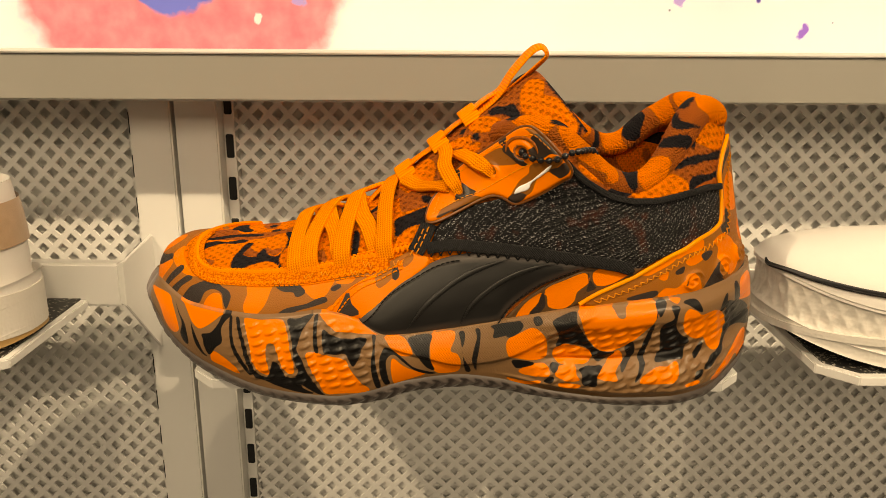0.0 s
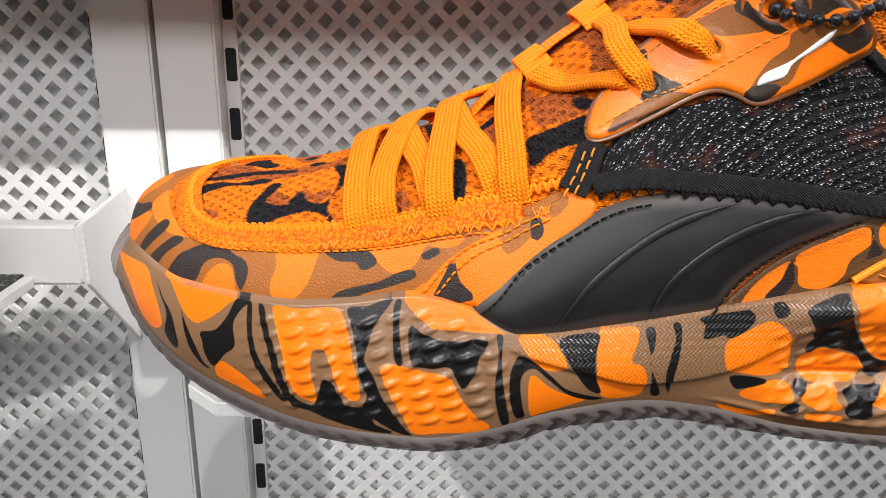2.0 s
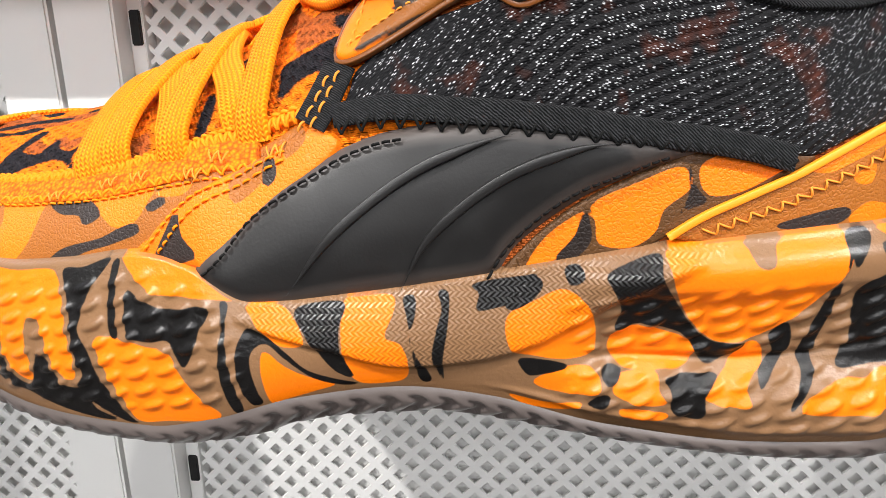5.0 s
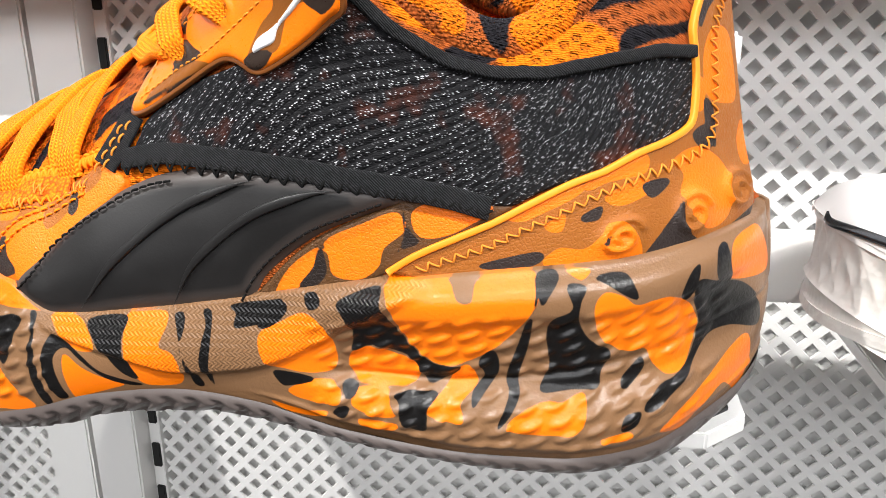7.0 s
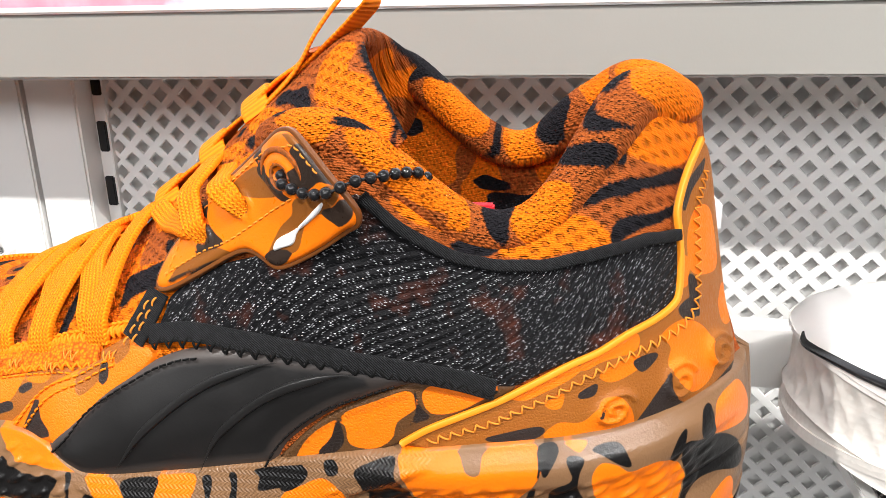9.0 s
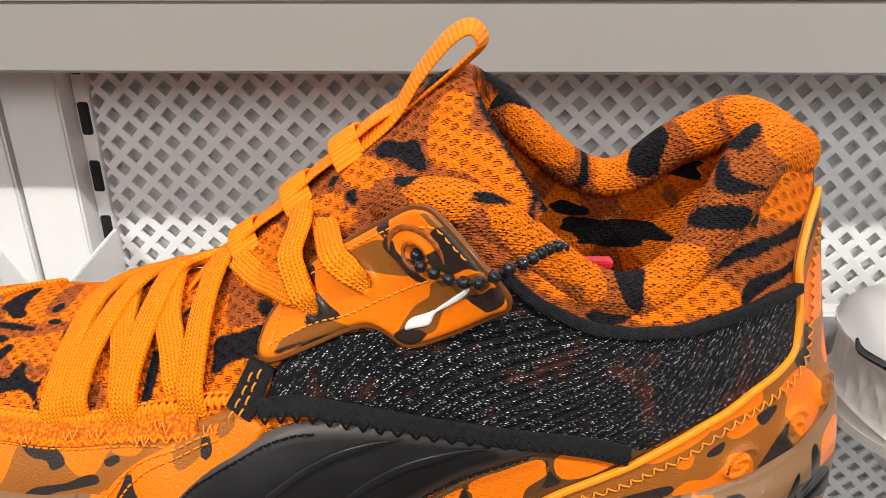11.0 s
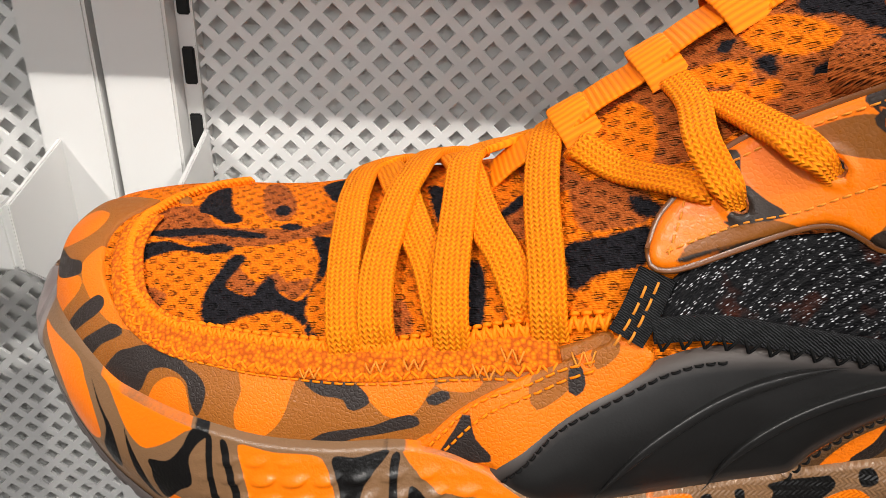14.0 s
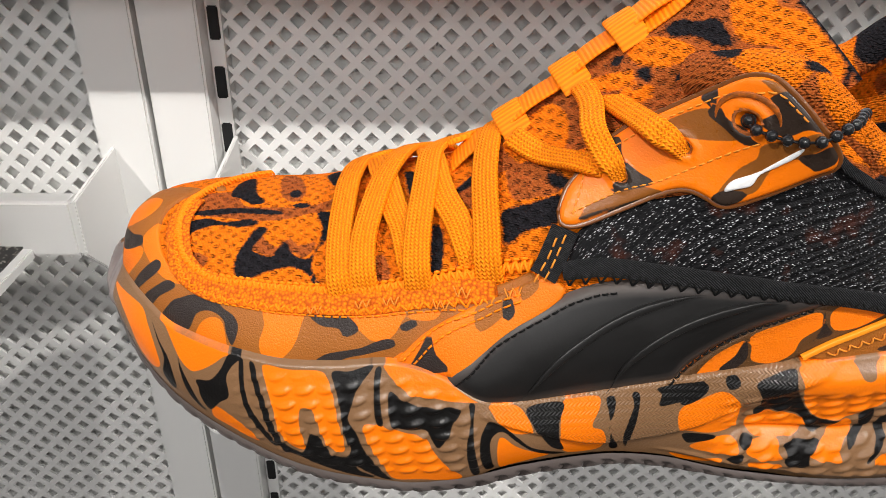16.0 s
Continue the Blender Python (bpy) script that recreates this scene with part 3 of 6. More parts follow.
blot(SOLE_ART, 0, [(-0.0048, 0.975), (-0.0019, 0.995), (0.0048, 0.975), (0.0055, 0.844), (0.0038, 0.658), (0.0038, 0.583), (0.0066, 0.518), (0.0081, 0.337), (0.0072, 0.111), (0.0016, 0.065), (-0.0028, 0.116), (-0.0048, 0.322), (-0.0054, 0.714)])
blot(SOLE_ART, 1, [(-0.1292, 0.905), (-0.1257, 0.749), (-0.122, 0.608), (-0.1201, 0.296), (-0.1216, 0.181), (-0.124, 0.246), (-0.1249, 0.352), (-0.124, 0.593), (-0.1268, 0.754)])
blot(SOLE_ART, 1, [(-0.1188, 0.744), (-0.1175, 0.633), (-0.1144, 0.417), (-0.1118, 0.236), (-0.1096, 0.196), (-0.1122, 0.181), (-0.1157, 0.302), (-0.1175, 0.497)])
blot(SOLE_ART, 1, [(-0.1122, 0.578), (-0.1074, 0.658), (-0.1037, 0.819), (-0.1009, 0.99), (-0.0968, 1), (-0.1, 0.884), (-0.1018, 0.754), (-0.1013, 0.568), (-0.1046, 0.437), (-0.1085, 0.246), (-0.1111, 0.362), (-0.1116, 0.487)])
blot(SOLE_ART, 1, [(-0.0976, 0.965), (-0.0963, 0.97), (-0.0961, 0.759), (-0.0948, 0.568), (-0.0922, 0.427), (-0.088, 0.251), (-0.0865, 0.196), (-0.0885, 0.176), (-0.0933, 0.347), (-0.0963, 0.513), (-0.0976, 0.744)])
blot(SOLE_ART, 1, [(-0.0944, 0.975), (-0.0928, 0.965), (-0.0915, 0.809), (-0.0893, 0.618), (-0.0874, 0.432), (-0.0841, 0.246), (-0.0789, 0.221), (-0.0765, 0.422), (-0.0752, 0.457), (-0.073, 0.402), (-0.0697, 0.256), (-0.0649, 0.236), (-0.0623, 0.111), (-0.0575, 0.045), (-0.0636, 0.04), (-0.0723, 0.08), (-0.0797, 0.141), (-0.0856, 0.176), (-0.0896, 0.392), (-0.0913, 0.598), (-0.0935, 0.814)])
blot(SOLE_ART, 1, [(-0.0695, 0.97), (-0.0643, 0.97), (-0.0577, 1), (-0.0588, 0.945), (-0.0623, 0.834), (-0.0643, 0.683), (-0.0649, 0.603), (-0.0625, 0.487), (-0.0606, 0.347), (-0.0573, 0.206), (-0.054, 0.075), (-0.0523, 0.035), (-0.0564, 0.05), (-0.0634, 0.171), (-0.0656, 0.261), (-0.0643, 0.342), (-0.0662, 0.482), (-0.0671, 0.683), (-0.0684, 0.844)])
blot(SOLE_ART, 1, [(-0.0571, 0.965), (-0.0553, 0.98), (-0.0558, 0.849), (-0.0555, 0.704), (-0.0549, 0.568), (-0.0564, 0.568), (-0.0573, 0.643), (-0.0575, 0.824)])
blot(SOLE_ART, 1, [(-0.0532, 0.819), (-0.0497, 0.779), (-0.0442, 0.749), (-0.0353, 0.829), (-0.0331, 0.849), (-0.034, 0.749), (-0.0353, 0.683), (-0.0364, 0.558), (-0.0392, 0.422), (-0.0414, 0.508), (-0.0429, 0.573), (-0.0475, 0.553), (-0.0521, 0.568), (-0.0532, 0.643)])
blot(SOLE_ART, 1, [(-0.0309, 0.935), (-0.0292, 0.95), (-0.0296, 0.814), (-0.0294, 0.573), (-0.0285, 0.347), (-0.0272, 0.055), (-0.0292, 0.065), (-0.0309, 0.296), (-0.0313, 0.518), (-0.0305, 0.764)])
blot(SOLE_ART, 1, [(-0.0248, 0.804), (-0.0213, 0.714), (-0.017, 0.533), (-0.0128, 0.327), (-0.0069, 0.176), (-0.0026, 0.095), (-0.0056, 0.09), (-0.0115, 0.216), (-0.0174, 0.477), (-0.0209, 0.633), (-0.0235, 0.623), (-0.0248, 0.508), (-0.0239, 0.196), (-0.0231, 0.05), (-0.0255, 0.08), (-0.0274, 0.342), (-0.0276, 0.583), (-0.0266, 0.719)])
blot(SOLE_ART, 1, [(-0.0148, 0.95), (-0.005, 0.965), (-0.0058, 0.719), (-0.0054, 0.447), (-0.0034, 0.176), (-0.0071, 0.276), (-0.0109, 0.543), (-0.013, 0.714)])
blot(SOLE_ART, 1, [(0.0072, 0.935), (0.0094, 0.94), (0.0099, 0.819), (0.0088, 0.633), (0.0079, 0.784)])
blot(SOLE_ART, 1, [(0.0144, 0.945), (0.0166, 0.915), (0.0164, 0.653), (0.0153, 0.357), (0.0151, 0.106), (0.0131, 0.357), (0.014, 0.613), (0.0151, 0.794)])
blot(SOLE_ART, 1, [(0.0083, 0.633), (0.0096, 0.422), (0.0127, 0.116), (0.0103, 0.095), (0.0092, 0.367)])
blot(SOLE_ART, 1, [(0.0216, 0.965), (0.0317, 0.97), (0.0343, 0.965), (0.0343, 0.894), (0.0317, 0.814), (0.0262, 0.769), (0.0223, 0.764), (0.0227, 0.884)])
blot(BACK_ART, 0, [(0.032, 0.039), (0.036, 0.097), (0.0429, 0.146), (0.0435, 0.131), (0.0403, 0.066), (0.0341, 0.029)])
blot(BACK_ART, 0, [(0.045, 0.165), (0.0536, 0.229), (0.0617, 0.289), (0.0638, 0.233), (0.0589, 0.163), (0.0574, 0.1), (0.0531, 0.061), (0.0467, 0.073), (0.0457, 0.124)])
blot(BACK_ART, 0, [(0.067, 0.323), (0.0749, 0.379), (0.0841, 0.343), (0.079, 0.275), (0.0724, 0.221), (0.067, 0.214), (0.0651, 0.277)])
blot(BACK_ART, 1, [(0.0435, 0.156), (0.045, 0.08), (0.0401, 0.034), (0.038, 0.051), (0.0418, 0.097)])
blot(BACK_ART, 1, [(0.0627, 0.314), (0.0649, 0.233), (0.067, 0.192), (0.0623, 0.156), (0.0602, 0.122), (0.0634, 0.209)])
blot(TOE_ART, 0, [(-0.1463, 0.749), (-0.144, 1.051), (-0.135, 1.004), (-0.1333, 0.865), (-0.1373, 0.731), (-0.1445, 0.673)])
blot(TOE_ART, 0, [(-0.1358, 0.527), (-0.1338, 0.629), (-0.13, 0.675), (-0.1265, 0.478), (-0.1208, 0.392), (-0.1165, 0.35), (-0.1255, 0.344), (-0.1323, 0.41)])
blot(TOE_ART, 0, [(-0.1448, 0.404), (-0.1368, 0.474), (-0.1348, 0.416), (-0.1385, 0.26), (-0.1445, 0.042)])
blot(TOE_ART, 0, [(-0.1128, 0.018), (-0.1113, 0.146), (-0.1073, 0.218), (-0.103, 0.204), (-0.1018, 0.032), (-0.1068, 0.002)])
blot(TOE_ART, 0, [(-0.0898, 0.318), (-0.0783, 0.32), (-0.0786, 0.246), (-0.0813, 0.14), (-0.0866, 0.064), (-0.0903, 0.082), (-0.0913, 0.152), (-0.0898, 0.234)])
blot(TOE_ART, 0, [(-0.0641, 0.266), (-0.0583, 0.28), (-0.0491, 0.28), (-0.0501, 0.21), (-0.0531, 0.156), (-0.0568, 0.148), (-0.0598, 0.176)])
blot(TOE_ART, 0, [(-0.0696, 0.33), (-0.0596, 0.31), (-0.0598, 0.282), (-0.0676, 0.298)])
blot(TOE_ART, 0, [(-0.0483, 0.248), (-0.0388, 0.286), (-0.0406, 0.25), (-0.0451, 0.238)])
blot(TOE_ART, 0, [(-0.0536, 0.034), (-0.0496, 0.102), (-0.0463, 0.086), (-0.0493, 0.03)])
blot(TOE_ART, 0, [(-0.1185, 0.376), (-0.107, 0.336), (-0.093, 0.318), (-0.0918, 0.298), (-0.1015, 0.302), (-0.1105, 0.322)])
blot(TOE_ART, 1, [(-0.1465, 0.673), (-0.141, 0.571), (-0.1365, 0.561), (-0.1363, 0.478), (-0.1448, 0.404)])
blot(TOE_ART, 1, [(-0.1405, 0.0), (-0.1353, 0.26), (-0.1293, 0.424), (-0.1268, 0.39), (-0.1328, 0.224), (-0.1393, 0.0)])
blot(TOE_ART, 1, [(-0.1348, 0.0), (-0.1318, 0.164), (-0.1243, 0.332), (-0.1203, 0.324), (-0.126, 0.22), (-0.1308, 0.07)])
blot(TOE_ART, 1, [(-0.126, 0.05), (-0.1218, 0.22), (-0.1175, 0.278), (-0.1133, 0.31), (-0.107, 0.324), (-0.1033, 0.28), (-0.0995, 0.252), (-0.098, 0.196), (-0.1, 0.1), (-0.1018, 0.162), (-0.103, 0.226), (-0.1075, 0.25), (-0.112, 0.214), (-0.1145, 0.116), (-0.119, 0.046)])
blot(TOE_ART, 1, [(-0.0771, 0.326), (-0.0703, 0.33), (-0.0681, 0.294), (-0.0636, 0.252), (-0.0618, 0.204), (-0.0658, 0.184), (-0.0676, 0.224), (-0.0721, 0.238), (-0.0756, 0.274)])
blot(TOE_ART, 1, [(-0.0836, 0.022), (-0.0768, 0.06), (-0.0706, 0.116), (-0.0613, 0.128), (-0.0568, 0.148), (-0.0523, 0.158), (-0.0516, 0.124), (-0.0583, 0.098), (-0.0658, 0.086), (-0.0721, 0.04), (-0.0801, 0.004)])
blot(TOE_ART, 1, [(-0.0658, 0.036), (-0.0583, 0.058), (-0.0551, 0.026), (-0.0598, 0.006), (-0.0651, 0.016)])
blot(TOE_ART, 1, [(-0.0501, 0.21), (-0.0466, 0.238), (-0.0448, 0.224), (-0.0486, 0.19)])
blot(VAMP_ART, 0, [(-0.1233, 0.987), (-0.109, 1.066), (-0.1025, 0.863), (-0.0905, 0.849), (-0.0781, 0.847), (-0.0693, 0.885), (-0.0688, 0.793), (-0.0793, 0.783), (-0.0933, 0.743), (-0.1078, 0.751), (-0.1218, 0.803)])
blot(VAMP_ART, 0, [(-0.0985, 0.611), (-0.096, 0.673), (-0.092, 0.619), (-0.0883, 0.595), (-0.0851, 0.641), (-0.0816, 0.603), (-0.0763, 0.611), (-0.0788, 0.543), (-0.0841, 0.569), (-0.0905, 0.553), (-0.096, 0.571)])
blot(VAMP_ART, 0, [(-0.1168, 0.531), (-0.1113, 0.513), (-0.1125, 0.46), (-0.1153, 0.48)])
blot(VAMP_ART, 0, [(-0.0591, 0.476), (-0.0553, 0.494), (-0.0533, 0.4), (-0.0586, 0.396)])
blot(VAMP_ART, 0, [(-0.0343, 0.735), (-0.0276, 0.777), (-0.0291, 0.629), (-0.0358, 0.705)])
blot(VAMP_ART, 0, [(-0.0201, 0.799), (-0.0141, 0.779), (-0.0076, 0.721), (-0.0061, 0.627), (-0.0136, 0.631), (-0.0194, 0.651)])
blot(VAMP_ART, 0, [(-0.0346, 0.454), (-0.0318, 0.45), (-0.0311, 0.408), (-0.0341, 0.4)])
blot(VAMP_ART, 0, [(-0.094, 1.309), (-0.0905, 1.41), (-0.0831, 1.116), (-0.0838, 0.925), (-0.0893, 0.953)])
blot(VAMP_ART, 0, [(-0.0184, 0.951), (-0.0109, 0.975), (-0.0079, 0.845), (-0.0136, 0.829)])
blot(VAMP_ART, 1, [(-0.101, 0.44), (-0.1018, 0.517), (-0.0998, 0.599), (-0.0965, 0.695), (-0.0928, 0.689), (-0.0965, 0.591), (-0.095, 0.561), (-0.0905, 0.549), (-0.0883, 0.591), (-0.0863, 0.633), (-0.0836, 0.569), (-0.0786, 0.537), (-0.0756, 0.589), (-0.0748, 0.683), (-0.0773, 0.785), (-0.0713, 0.749), (-0.0726, 0.629), (-0.0761, 0.561), (-0.0768, 0.49), (-0.0738, 0.414), (-0.0758, 0.416), (-0.0786, 0.472), (-0.0843, 0.501), (-0.0908, 0.476), (-0.097, 0.432)])
blot(VAMP_ART, 1, [(-0.1228, 0.785), (-0.1163, 0.817), (-0.1033, 0.837), (-0.0898, 0.817), (-0.0903, 0.787), (-0.1028, 0.791), (-0.1148, 0.771)])
blot(VAMP_ART, 1, [(-0.1223, 0.701), (-0.1153, 0.749), (-0.1075, 0.725), (-0.1005, 0.749), (-0.096, 0.729), (-0.1018, 0.695), (-0.111, 0.699), (-0.1175, 0.659), (-0.1203, 0.615)])
blot(VAMP_ART, 1, [(-0.109, 1.036), (-0.1083, 1.222), (-0.104, 1.309), (-0.1003, 1.089), (-0.096, 0.905), (-0.1008, 0.881), (-0.105, 0.953)])
blot(VAMP_ART, 1, [(-0.0883, 1.046), (-0.0866, 1.104), (-0.0838, 1.046), (-0.0853, 0.955)])
blot(VAMP_ART, 1, [(-0.0773, 1.304), (-0.0711, 1.38), (-0.0691, 1.094), (-0.0728, 1.076)])
blot(VAMP_ART, 1, [(-0.0861, 0.857), (-0.0836, 0.885), (-0.0796, 0.851), (-0.0823, 0.831)])
blot(VAMP_ART, 1, [(-0.0413, 0.589), (-0.0381, 0.547), (-0.0388, 0.416), (-0.0416, 0.402)])
blot(VAMP_ART, 1, [(-0.0219, 0.605), (-0.0149, 0.617), (-0.0066, 0.609), (-0.0069, 0.529), (-0.0154, 0.531), (-0.0211, 0.494), (-0.0219, 0.545)])
blot(VAMP_ART, 1, [(-0.0498, 1.031), (-0.0448, 0.871), (-0.0453, 0.723), (-0.0486, 0.769)])
blot(VAMP_ART, 1, [(-0.0328, 0.747), (-0.0276, 0.791), (-0.0281, 0.745), (-0.0353, 0.703)])
blot(VAMP_ART, 1, [(-0.0099, 0.705), (-0.0066, 0.679), (-0.0039, 0.641), (-0.0066, 0.627), (-0.0094, 0.661)])
blot(VAMP_ART, 1, [(-0.0738, 0.765), (-0.0711, 0.755), (-0.0718, 0.645), (-0.0746, 0.667)])
blot(EYE_ART, 0, [(-0.0291, 0.322), (-0.0209, 0.362), (-0.0199, 0.314), (-0.0284, 0.252)])
blot(EYE_ART, 0, [(-0.0174, 0.376), (-0.0134, 0.392), (-0.0126, 0.36), (-0.0166, 0.332)])
blot(EYE_ART, 1, [(-0.0471, 0.04), (-0.0438, 0.144), (-0.0413, 0.202), (-0.0396, 0.134), (-0.0361, 0.092), (-0.0433, 0.04)])
blot(EYE_ART, 1, [(-0.0216, 0.336), (-0.0194, 0.342), (-0.0186, 0.298), (-0.0214, 0.282)])
blot(COLLAR_ART, 0, [(0.0856, 0.971), (0.0925, 0.983), (0.0978, 0.985), (0.1073, 0.913), (0.114, 0.795), (0.1183, 0.687), (0.116, 0.683), (0.1043, 0.805), (0.0915, 0.889), (0.0853, 0.921)])
blot(COLLAR_ART, 0, [(0.1238, 0.911), (0.1298, 0.931), (0.136, 0.973), (0.1423, 1.001), (0.1428, 0.999), (0.1473, 0.973), (0.1465, 0.865), (0.1403, 0.771), (0.1318, 0.803), (0.127, 0.847)])
blot(COLLAR_ART, 0, [(0.0576, 0.927), (0.0638, 0.969), (0.0708, 0.991), (0.0723, 0.967), (0.0668, 0.923), (0.0601, 0.897)])
blot(COLLAR_ART, 1, [(0.1108, 0.909), (0.1193, 0.853), (0.1298, 0.769), (0.1423, 0.761), (0.1408, 0.715), (0.1275, 0.739), (0.1188, 0.805), (0.1118, 0.875)])
blot(COLLAR_ART, 1, [(0.1185, 0.709), (0.1218, 0.713), (0.1303, 0.655), (0.1385, 0.655), (0.1375, 0.623), (0.13, 0.619), (0.1233, 0.641), (0.1185, 0.659)])
blot(COLLAR_ART, 1, [(0.1213, 0.897), (0.1253, 0.877), (0.1238, 0.847)])
blot(COLLAR_ART, 1, [(0.0721, 0.921), (0.0796, 0.993), (0.0863, 0.993), (0.0853, 0.945), (0.0798, 0.901), (0.0736, 0.895)])
blot(COLLAR_ART, 2, [(0.137, 0.949), (0.1428, 0.985), (0.1425, 0.939), (0.138, 0.923)])
blot(TONGUE_ART, 0, [(0.8396, -0.463), (0.8822, -0.346), (0.9373, -0.302), (0.9799, -0.39), (0.9699, -0.487), (0.9348, -0.579), (0.9574, -0.635), (1.0, -0.719), (1.0, -0.84), (0.9975, -0.924), (0.9348, -0.96), (0.8997, -0.864), (0.8722, -0.739), (0.8246, -0.667), (0.812, -0.587)])
blot(TONGUE_ART, 0, [(0.594, -0.258), (0.6466, -0.278), (0.6942, -0.415), (0.7143, -0.551), (0.6466, -0.543), (0.604, -0.471), (0.5815, -0.358)])
blot(TONGUE_ART, 0, [(0.4637, -0.266), (0.5288, -0.354), (0.5664, -0.443), (0.5363, -0.495), (0.4787, -0.423)])
blot(TONGUE_ART, 0, [(0.183, -0.318), (0.2682, -0.19), (0.3484, -0.202), (0.3709, -0.398), (0.3183, -0.591), (0.2231, -0.611)])
blot(TONGUE_ART, 0, [(0.4962, -0.511), (0.5714, -0.559), (0.5714, -0.615), (0.5213, -0.611)])
blot(TONGUE_ART, 1, [(0.6967, -0.286), (0.7393, -0.322), (0.7669, -0.403), (0.807, -0.459), (0.7995, -0.571), (0.7995, -0.643), (0.7569, -0.575), (0.7343, -0.467), (0.6917, -0.386)])
blot(TONGUE_ART, 1, [(0.5689, -0.447), (0.5915, -0.435), (0.6015, -0.507), (0.5789, -0.551), (0.5664, -0.507)])
blot(TONGUE_ART, 1, [(0.5313, -0.234), (0.5664, -0.254), (0.5739, -0.314), (0.5414, -0.326)])
blot(TONGUE_ART, 1, [(0.9273, 0.075), (0.985, 0.488), (1.0, 0.6), (0.9749, 0.584), (0.9373, -0.134), (0.8697, -0.134), (0.8822, -0.03)])
blot(TONGUE_ART, 1, [(1.0, -0.884), (1.0, -0.952), (0.9449, -0.988), (0.8997, -0.984), (0.9373, -0.972), (0.9875, -0.936)])
blot(TONGUE_ART, 1, [(0.6341, -0.595), (0.6642, -0.595), (0.6842, -0.643), (0.6617, -0.695), (0.614, -0.683)])
blot(TONGUE_ART, 1, [(1.0, -0.695), (1.0, -0.759), (1.0, -0.844), (1.0, -0.828), (1.0, -0.751)])
blot(WING_ART, 0, [(0.0178, 0.1146), (0.024, 0.119), (0.0272, 0.1195), (0.0291, 0.1165), (0.0329, 0.1143), (0.0266, 0.1124), (0.0215, 0.112), (0.0178, 0.1127)])
blot(WING_ART, 0, [(-0.0022, 0.0877), (0.0044, 0.0913), (0.0167, 0.0973), (0.015, 0.0985), (0.0082, 0.0978), (0.0054, 0.0948), (-0.0005, 0.0909)])
blot(WING_ART, 0, [(0.0326, 0.1065), (0.0364, 0.1104), (0.0372, 0.1139), (0.043, 0.1165), (0.0473, 0.1191), (0.0494, 0.1166), (0.0455, 0.1124), (0.041, 0.1106), (0.0391, 0.1067), (0.0373, 0.1022), (0.033, 0.1), (0.0288, 0.0991)])
blot(WING_ART, 0, [(0.0348, 0.1285), (0.0375, 0.1288), (0.0409, 0.126), (0.0382, 0.1263)])
blot(WING_ART, 1, [(0.0035, 0.1057), (0.0078, 0.1083), (0.0084, 0.104), (0.0117, 0.1016), (0.0153, 0.0998), (0.0096, 0.0969), (0.0054, 0.0955), (0.0065, 0.0979), (0.0084, 0.1012), (0.008, 0.1039)])
blot(WING_ART, 1, [(0.0245, 0.123), (0.0271, 0.1249), (0.0274, 0.1219), (0.0249, 0.1206)])
blot(WING_ART, 1, [(0.0257, 0.1186), (0.0278, 0.121), (0.0298, 0.1185), (0.0341, 0.1162), (0.0353, 0.1145), (0.0376, 0.1147), (0.0337, 0.113), (0.0291, 0.1161)])
blot(WING_ART, 1, [(0.0369, 0.125), (0.0403, 0.1273), (0.044, 0.1232), (0.0482, 0.1188), (0.0451, 0.1195), (0.0413, 0.1168), (0.0382, 0.1175), (0.0359, 0.1193), (0.039, 0.1228)])
blot(WING_ART, 1, [(0.0442, 0.1124), (0.0477, 0.1141), (0.0503, 0.1163), (0.0524, 0.1128), (0.0491, 0.1095), (0.0474, 0.1101)])
blot(WING_ART, 1, [(0.0278, 0.0989), (0.0305, 0.1012), (0.0356, 0.1016), (0.0342, 0.099), (0.0318, 0.0975), (0.029, 0.0972)])
blot(WING_ART, 1, [(-0.0029, 0.0871), (0.0028, 0.09), (0.0151, 0.0962), (0.0151, 0.0969), (0.0027, 0.0909), (-0.0022, 0.0883)])
blot(SOLE_ART, 0, [(0.0284, 0.699), (0.0345, 0.809), (0.0398, 0.86), (0.0444, 0.759), (0.0464, 0.609), (0.0462, 0.445), (0.0416, 0.401), (0.0345, 0.411), (0.0294, 0.448)])
blot(SOLE_ART, 0, [(0.0492, 0.458), (0.0505, 0.565), (0.0551, 0.599), (0.0607, 0.562), (0.066, 0.512), (0.067, 0.452), (0.0648, 0.381), (0.0579, 0.358), (0.052, 0.371)])
blot(SOLE_ART, 0, [(0.0342, 0.227), (0.0403, 0.351), (0.0462, 0.355), (0.048, 0.264), (0.0462, 0.207), (0.0406, 0.181), (0.036, 0.174)])
blot(SOLE_ART, 0, [(0.052, 0.338), (0.0589, 0.355), (0.0599, 0.261), (0.0614, 0.204), (0.0566, 0.181), (0.0508, 0.227), (0.0508, 0.298)])
blot(SOLE_ART, 0, [(0.0737, 0.408), (0.0757, 0.495), (0.079, 0.508), (0.0805, 0.408), (0.077, 0.328), (0.0775, 0.231), (0.0701, 0.237), (0.0688, 0.274), (0.0714, 0.344)])
blot(SOLE_ART, 0, [(0.0289, 0.06), (0.036, 0.067), (0.0442, 0.137), (0.0408, 0.047), (0.0327, 0.0)])
blot(SOLE_ART, 0, [(0.0523, 0.144), (0.0614, 0.151), (0.0604, 0.104), (0.0536, 0.087)])
blot(SOLE_ART, 0, [(0.0879, 0.204), (0.0912, 0.301), (0.0958, 0.338), (0.1004, 0.344), (0.1052, 0.365), (0.1047, 0.207), (0.0971, 0.181)])
